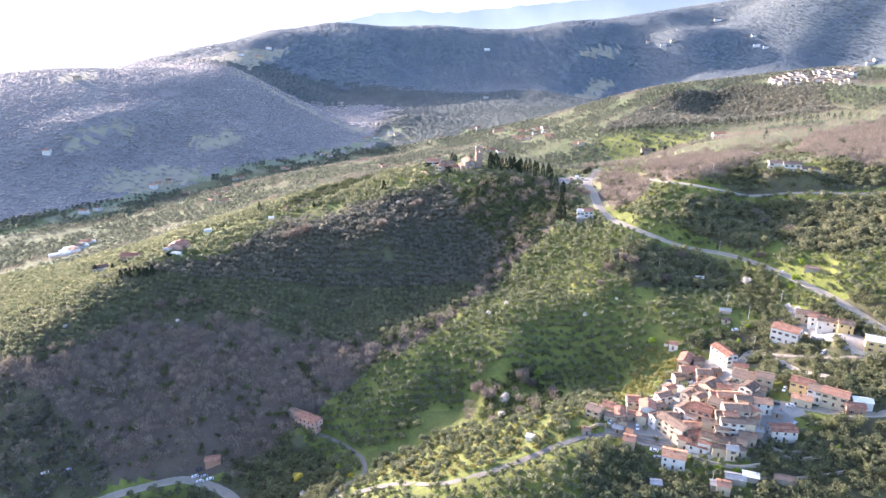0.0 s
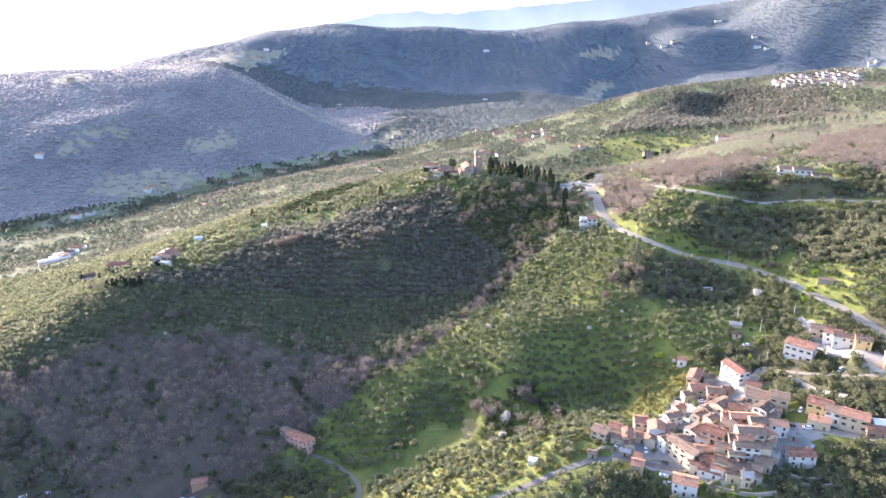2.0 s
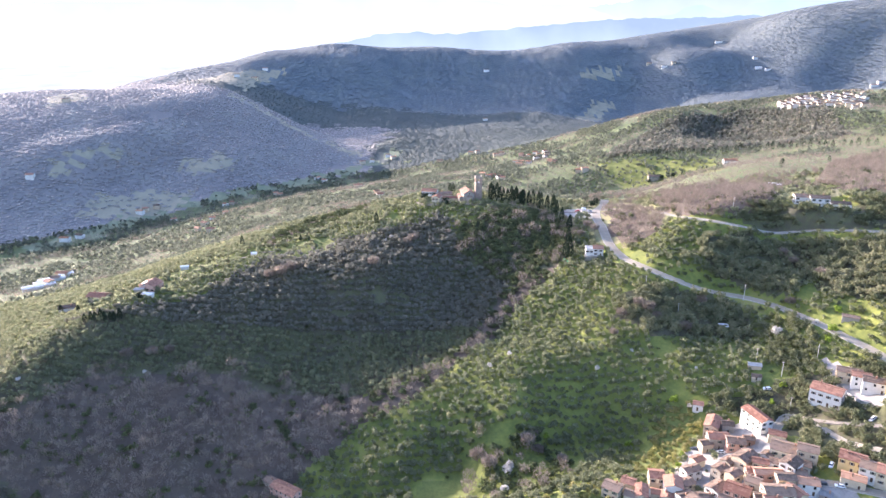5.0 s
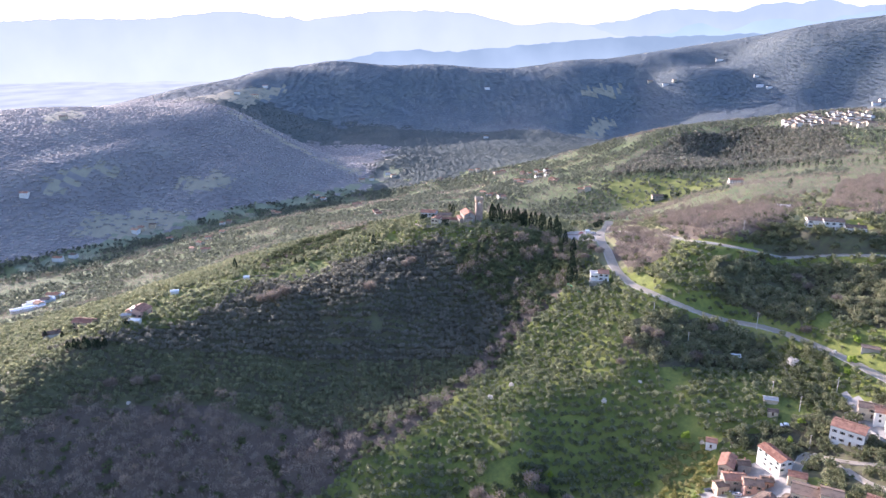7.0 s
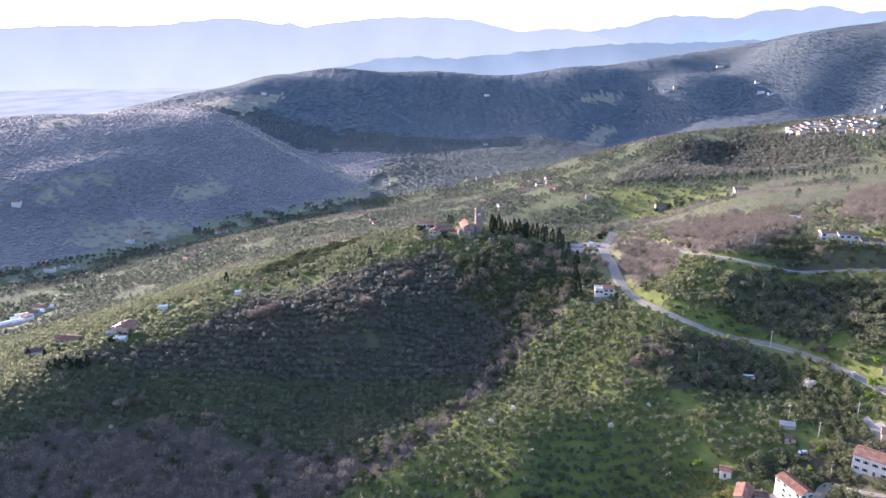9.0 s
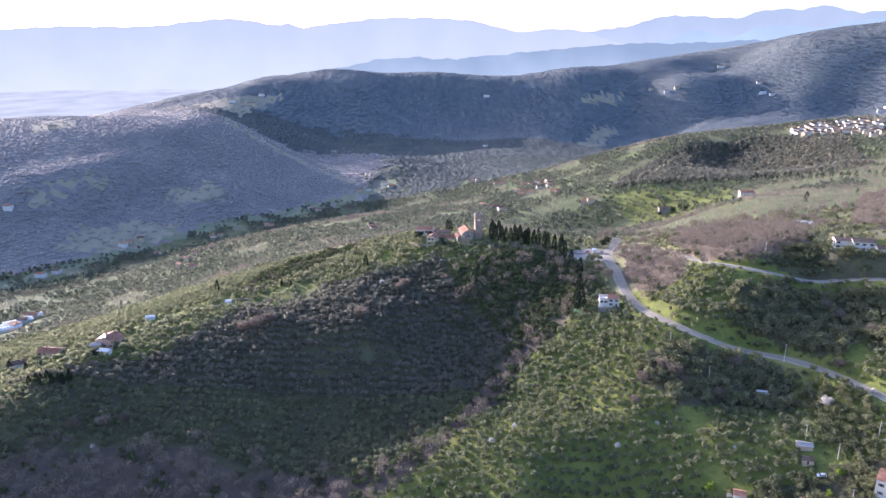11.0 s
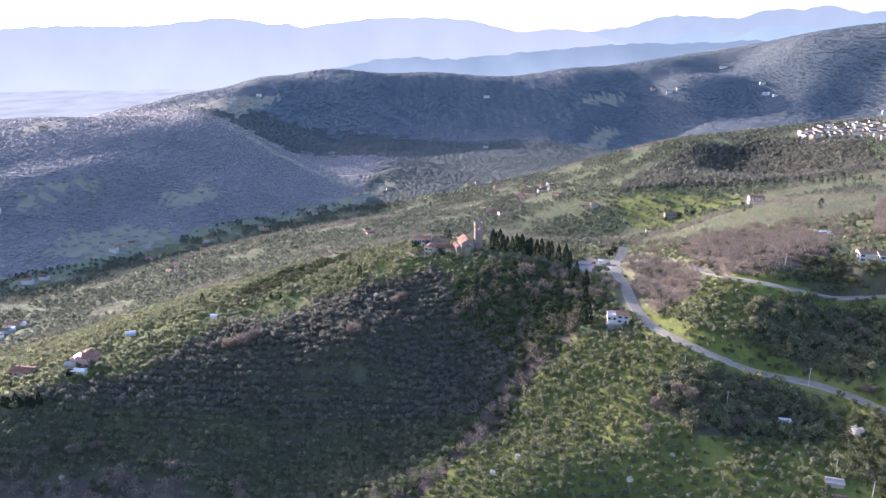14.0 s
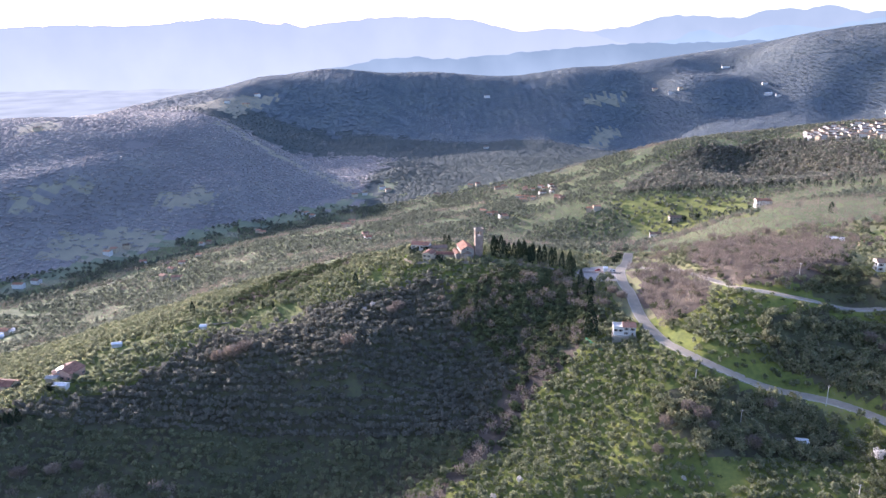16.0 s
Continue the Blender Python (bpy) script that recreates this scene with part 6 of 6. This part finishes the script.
place(tree("leafy_tree", "small tree with fresh yellow-green spring leaves", "leafy tree", "spring-green trees", lobed_crown(rng0, 2.3, 4.0, 0.8, 8, 520, 0.4), FRESH, 1.8, 0.15, 9), [(133, 402, 1.0), (104, 382, 0.9), (189, 393, 0.9), (180, 385, 0.8), (60, 392, 0.7), (225, 420, 0.9), (230, 425, 1.1), (240, 440, 1.0), (-20, 668, 0.8), (120, 350, 0.7), (125, 360, 0.8), (131, 282, 0.7), (139, 279, 0.6), (188, 284, 0.6), (-60, 335, 0.8), (-40, 660, 0.7), (240, 330, 0.5)], (0.7, 1.0), 9)
place(tree("mimosa_tree", "round yellow flowering mimosa at the lane", "mimosa tree", "", lobed_crown(rng0, 3.0, 5.0, 0.8, 9, 650, 0.4), MIMOSA, 2.0, 0.2, 10), [(-82, 331, 1.1), (-52, 325, 0.5)], (1, 1), 10)

# ---- groves: the nearest olive trees one by one, the rest as mass ----
olive_sets = [olive_arrays(40 + k, 240, 0.5) for k in range(5)]
x, y = spots_in(-640, 470, 200, 552, 4.0, 11, 0.22)
y = y * 1.31
x = x + 0.35 * (y - 450)
woody = in_any(x, y, WOODS_LOOPS + DENSE_LOOPS)
open_ = in_any(x, y, MEADOW_LOOPS[:3] + [NORTH_SHRUBS, EAST_YARD, STREET_YARD]) | (in_any(x, y, [CREST_MEADOW]) & (np.random.RandomState(7).rand(len(x)) < 0.7)) | (in_any(x, y, [CREST_TERRACE]) & (np.random.RandomState(4).rand(len(x)) < 0.5)) | (in_any(x, y, [BANK]) & (np.random.RandomState(3).rand(len(x)) < 0.5)) | (in_any(x, y, [VILLAGE_LOOP]) & (np.random.RandomState(2).rand(len(x)) < 0.75))
keep = (np.abs(x) < 0.66 * y + 35) & ~woody & ~open_ & free(x, y, 2.2) & (wave_noise(x, y, 55, 30) < np.where(x < 130, 1.7, 1.2))
keep &= ~((y > 560) & (x > 120) & (np.random.RandomState(5).rand(len(x)) < 0.55))
x, y = x[keep], y[keep]
z = ground_at(x, y)
single = np.argsort(np.hypot(x - 20, y - 350))[:280]
olives = [tree("olive_tree", "rounded grey-green olive tree on a grassy terrace", "olive tree", "olive trees on the terraces", v, OLIVE, 1.7, 0.2, 20 + k) for k, v in enumerate(olive_sets)]
for k, i in enumerate(single):
    m = pose(x[i], y[i], z[i], 0, 0, (k * 137) % 360)
    s = 0.7 + 0.48 * ((k * 0.618) % 1)
    if k < 5:
        olives[k].matrix_world = m @ Matrix.Scale(s, 4)
    else:
        copy_thing(olives[k % 5], m).scale = (s, s, s)
rest = np.setdiff1d(np.arange(len(x)), single)
close = rest[y[rest] < 500]
deep = rest[y[rest] >= 500]
stems = [np.vstack([olive_arrays(60 + k, 104, 0.58), trunk_quads(1.7, 0.2, 3)[:32].reshape(-1, 4, 3)[:, :3].reshape(-1, 3)]) for k in range(6)]
scatter("olive_grove_near", "grey-green olive trees in rows on terraced grass", "olive grove", stems, np.column_stack([x, y, z])[close], [OLIVE], 12, (0.7, 1.2))
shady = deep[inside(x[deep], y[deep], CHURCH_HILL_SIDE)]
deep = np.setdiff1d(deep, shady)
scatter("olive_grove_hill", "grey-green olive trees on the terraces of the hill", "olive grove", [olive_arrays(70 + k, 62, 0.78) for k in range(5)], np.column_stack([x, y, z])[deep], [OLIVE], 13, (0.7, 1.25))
scatter("olive_grove_church_hill", "close rows of olive trees below the church, leaves darkened for shade", "olive grove", [olive_arrays(75 + k, 76, 0.74) for k in range(5)], np.column_stack([x, y, z])[shady], [SHADE_OLIVE], 33, (0.75, 1.25))

# ---- closed stands of taller trees ----
x, y = spots_in(-150, 352, 258, 565, 3.35, 24, 0.42)
sway = wave_noise(x, y, 25, 53) * 4
keep = in_any(x + sway, y, DENSE_LOOPS) & ~in_any(x, y, [EAST_YARD, STREET_YARD]) & free(x, y, 2.0) & (wave_noise(x, y, 26, 54) < 1.2)
x, y = x[keep], y[keep]
stand = [lobed_crown(np.random.RandomState(140 + k), 2.7, 4.0, 0.6, 9, 160, 0.5) for k in range(5)]
tall = in_any(x, y, TALL_LOOPS)
thin = ~tall | (np.random.RandomState(35).rand(len(x)) < 0.8)
rows = np.column_stack([x, y, ground_at(x, y)])
scatter("mixed_tree_stand", "closed stand of olives and evergreen oaks around the village", "trees", stand, rows[~tall], [MATURE], 25, (0.6, 1.2))
scatter("roadside_tree_stand", "closed stand of tall evergreen oaks and olives on the road bank", "trees", stand, rows[tall & thin], [MATURE], 36, (0.75, 1.5))

# ---- leafless woods, scrub and hedges ----
x, y = spots_in(-340, 620, 296, 860, 4.6, 14, 0.45)
sway = wave_noise(x, y, 30, 51) * 6
keep = in_any(x + sway, y + sway, WOODS_LOOPS) & (np.abs(x) < 0.66 * y + 35) & free(x, y, 1.5) & (wave_noise(x, y, 22, 52) < 1.1)
x, y = x[keep], y[keep]
z = ground_at(x, y)
kind = np.random.RandomState(6).rand(len(x)) + 0.25 * wave_noise(x, y, 40, 33)
dark = in_any(x, y, [CREST_WOODS])
bare = (kind < np.where(in_any(x, y, [THICKET, CHURCH_WOODS, LOW_GROVE]) | (x > -45) & (x < 95) & (y > 400) & (y < 570), 0.3, 0.85)) & ~dark
scatter("leafless_woods", "dense leafless brown woods filling the ravine and slopes", "woods", [bare_arrays(80 + k, 100) for k in range(6)], np.column_stack([x, y, z])[bare], [TWIGS], 15, (0.6, 1.15))
scatter("evergreen_thicket", "dark evergreen scrub among leafless trees", "thicket", [lobed_crown(np.random.RandomState(90 + k), 2.4, 3.2, 0.4, 7, 110, 0.62) for k in range(4)], np.column_stack([x, y, z])[~bare & ~in_any(x, y, [LOW_GROVE])], [SCRUB], 16, (0.6, 1.3))
grove = ~bare & in_any(x, y, [LOW_GROVE])
scatter("olive_grove_low_slope", "round olive trees on the shaded lower slope", "olive grove", [olive_arrays(170 + k, 90, 0.66) for k in range(4)], np.column_stack([x, y, z])[grove], [SHADE_OLIVE], 39, (0.9, 1.4))
x, y = spots_in(0, 120, 540, 655, 3.7, 37, 0.45)
keep = inside(x, y, CHURCH_WOODS) & free(x, y, 1.0)
x, y = x[keep], y[keep]
scatter("church_hill_thicket", "dark evergreen thicket on the slope below the church", "thicket", [lobed_crown(np.random.RandomState(99 + k), 2.3, 3.6, 0.4, 7, 90, 0.62) for k in range(4)], np.column_stack([x, y, ground_at(x, y)]), [SCRUB], 38, (0.55, 1.25))
x, y = spots_in(140, 430, 552, 730, 6.5, 26, 0.5)
keep = ~in_any(x, y, WOODS_LOOPS + MEADOW_LOOPS) & (x < 0.66 * y + 35) & free(x, y, 2.0) & (wave_noise(x, y, 45, 55) > -0.1) & ~((y < 600) & (x > 215))
x, y = x[keep], y[keep]
scatter("leafless_copse", "scattered leafless trees on dry grass above the road", "trees", [bare_arrays(84 + k, 130) for k in range(4)], np.column_stack([x, y, ground_at(x, y)]), [TWIGS], 27, (0.5, 1.0))
x, y = spots_in(-330, 345, 270, 722, 8.0, 17, 0.5)
keep = ~in_any(x, y, [LOW_MEADOW, VILLAGE_MEADOW]) & free(x, y, 0.6) & (wave_noise(x, y, 35, 41) > 0.2)
x, y = x[keep], y[keep]
sx, sy = spots_in(-70, 180, 280, 400, 2.9, 28, 0.45)
chance = np.random.RandomState(31).rand(len(sx))
spring = (in_any(sx, sy, [NORTH_SHRUBS, GOLDEN_BUSHES]) | in_any(sx, sy, [BANK, VILLAGE_MEADOW]) & (chance < 0.55) | in_any(sx, sy, [SOUTH_GROVE]) & (chance < 0.12)) & free(sx, sy, 0.5)
sx, sy = sx[spring], sy[spring]
scatter("spring_scrub", "yellow-green spring scrub on the grassy bank", "bushes", [lobed_crown(np.random.RandomState(150 + k), 1.7, 2.0, 0.1, 6, 90, 0.42) for k in range(4)], np.column_stack([sx, sy, ground_at(sx, sy)]), [SPRING], 29, (0.45, 1.25))
scatter("bushes", "low mixed bushes and brambles between the terraces", "bushes", [lobed_crown(np.random.RandomState(95 + k), 1.3, 1.3, 0.1, 5, 40, 0.5) for k in range(4)], np.column_stack([x, y, ground_at(x, y)]), [SCRUB], 18, (0.5, 1.2))

# ---- farther slopes ----
x, y = spots_in(-760, 760, 720, 1500, 6.6, 19, 0.4)
seen = (np.abs(x) < 0.66 * y + 40) & ~in_any(x, y, [TOP_MEADOW]) & ~(in_any(x, y, [GREEN_GROVE]) & (np.random.RandomState(12).rand(len(x)) < 0.55)) & free(x, y, 3)
seen &= (from_axis(x, y) > 22 + 12 * wave_noise(x, y, 60, 56)) | (np.random.RandomState(9).rand(len(x)) < 0.2)
seen &= (wave_noise(x, y, 130, 44) < 1.3) & ~((y > 1450 + 1.1 * (x + 237)) & (x < -100) & (y > 830)) & (y < 1470)
x, y = x[seen], y[seen]
z = ground_at(x, y)
brown = (wave_noise(x, y, 160, 46) + 0.4 * wave_noise(x, y, 30, 48) > 0.5) | ((x > 230) & (y < 980) & (wave_noise(x, y, 120, 47) > -0.3)) | in_any(x, y, [BROWN_SLOPE])
brown &= ~in_any(x, y, [GREEN_GROVE, RIDGE_GROVE])
scatter("hillside_olives", "grey-green olive groves on the slopes beyond the church", "olive grove", [olive_arrays(110 + k, 20, 1.2) for k in range(5)], np.column_stack([x, y, z])[~brown], [VALLEY_OLIVE], 20, (0.85, 1.5))
scatter("hillside_woods", "patches of leafless brown woods on the far slopes", "woods", [bare_arrays(120 + k, 28, 3.2, 6.5) for k in range(4)], np.column_stack([x, y, z])[brown], [TWIGS], 21, (0.7, 1.2))

x, y = spots_in(230, 660, 1000, 1340, 5.6, 57, 0.42)
keep = inside(x, y, RIDGE_GROVE) & free(x, y, 3) & (wave_noise(x, y, 70, 58) < 1.5)
x, y = x[keep], y[keep]
scatter("ridge_grove", "close dark groves on the shaded side of the village ridge", "olive grove", [olive_arrays(180 + k, 22, 1.15) for k in range(5)], np.column_stack([x, y, ground_at(x, y)]), [SHADE_OLIVE], 59, (0.9, 1.6))

# ---- canopy of the far hills ----
def canopy(seed, wide=5.2, high=6.0):
    """A few facets: the pointed, uneven crown of one far tree, flattened by its callers to shade evenly."""
    rng = np.random.RandomState(seed)
    a = np.arange(5) / 5 * 2 * np.pi + rng.uniform(0, 6.3)
    low = np.column_stack([np.column_stack([np.cos(a), np.sin(a)]) * (wide * rng.uniform(0.75, 1.25, (5, 1))), rng.uniform(-0.5, 0.3, 5)])
    tip = np.array([rng.uniform(-1.5, 1.5), rng.uniform(-1.5, 1.5), high * rng.uniform(0.8, 1.2)])
    return np.array([p for k in range(5) for p in (low[k], low[(k + 1) % 5], tip)])


def flattened_canopy(seed):
    """The uneven crown of one tree of the hill across the valley, flattened to look softly shaded from the camera."""
    rng = np.random.RandomState(seed)
    a = np.arange(4) / 4 * 2 * np.pi + rng.uniform(0, 6.3)
    ring = np.column_stack([np.cos(a), np.sin(a)]) * rng.uniform(0.8, 1.25, (4, 1))
    low = np.column_stack([ring * 4.6, rng.uniform(-0.5, 0.0, 4)])
    mid = np.column_stack([ring * 3.3, 0.45 * rng.uniform(0.7, 1.3, 4)])
    tip = np.array([rng.uniform(-1, 1), rng.uniform(-1, 1), 0.8])
    out = []
    for k in range(4):
        n = (k + 1) % 4
        out += [low[k], low[n], mid[n], low[k], mid[n], mid[k], mid[k], mid[n], tip]
    return np.array(out)


crowns = [flattened_canopy(k) for k in range(9)]
spots = []
for y0, y1, gap_m, seed in ((840, 2000, 8.2, 61), (2000, 3500, 11.5, 62)):
    x, y = spots_in(-2300, 2300, y0, y1, gap_m, seed, 0.48)
    keep = (np.abs(x - 20) < 0.66 * y + 60) & ((y > 1470) | (y > 1450 + 1.1 * (x + 237)) & (x < -100)) & ~((y > 2250) & (x < -1180))
    keep &= (wave_noise(x, y, 190, 63) + 0.5 * wave_noise(x, y, 70, 64) < 1.9) & (~in_any(x, y, FAR_CLEARINGS) | (np.random.RandomState(68).rand(len(x)) < 0.35))
    x, y = x[keep], y[keep]
    keep = (from_axis(x, y) > 26) & free(x, y, 6)
    x, y = x[keep], y[keep]
    spots.append(np.column_stack([x, y, ground_at(x, y)]))
spots = np.vstack(spots)
west = (spots[:, 1] < 2060 + 0.9 * np.maximum(0, -spots[:, 0] - 560)) & (spots[:, 0] < -150 + 30 * wave_noise(spots[:, 0], spots[:, 1], 120, 66))
near_far = spots[:, 1] < 2300
scatter("west_hill_woods", "leafless woods covering the hill across the valley, colour paled for haze", "woods", crowns, spots[west], [WEST_CANOPY], 67, (0.75, 1.35))
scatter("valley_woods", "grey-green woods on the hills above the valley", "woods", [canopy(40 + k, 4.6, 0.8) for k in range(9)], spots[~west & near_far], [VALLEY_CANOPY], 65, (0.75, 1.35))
scatter("far_woods", "woods covering the far hills, colour blued for haze", "woods", [canopy(20 + k, 5.4, 0.6) for k in range(9)], spots[~west & ~near_far], [FAR_CANOPY], 66, (0.8, 1.4))
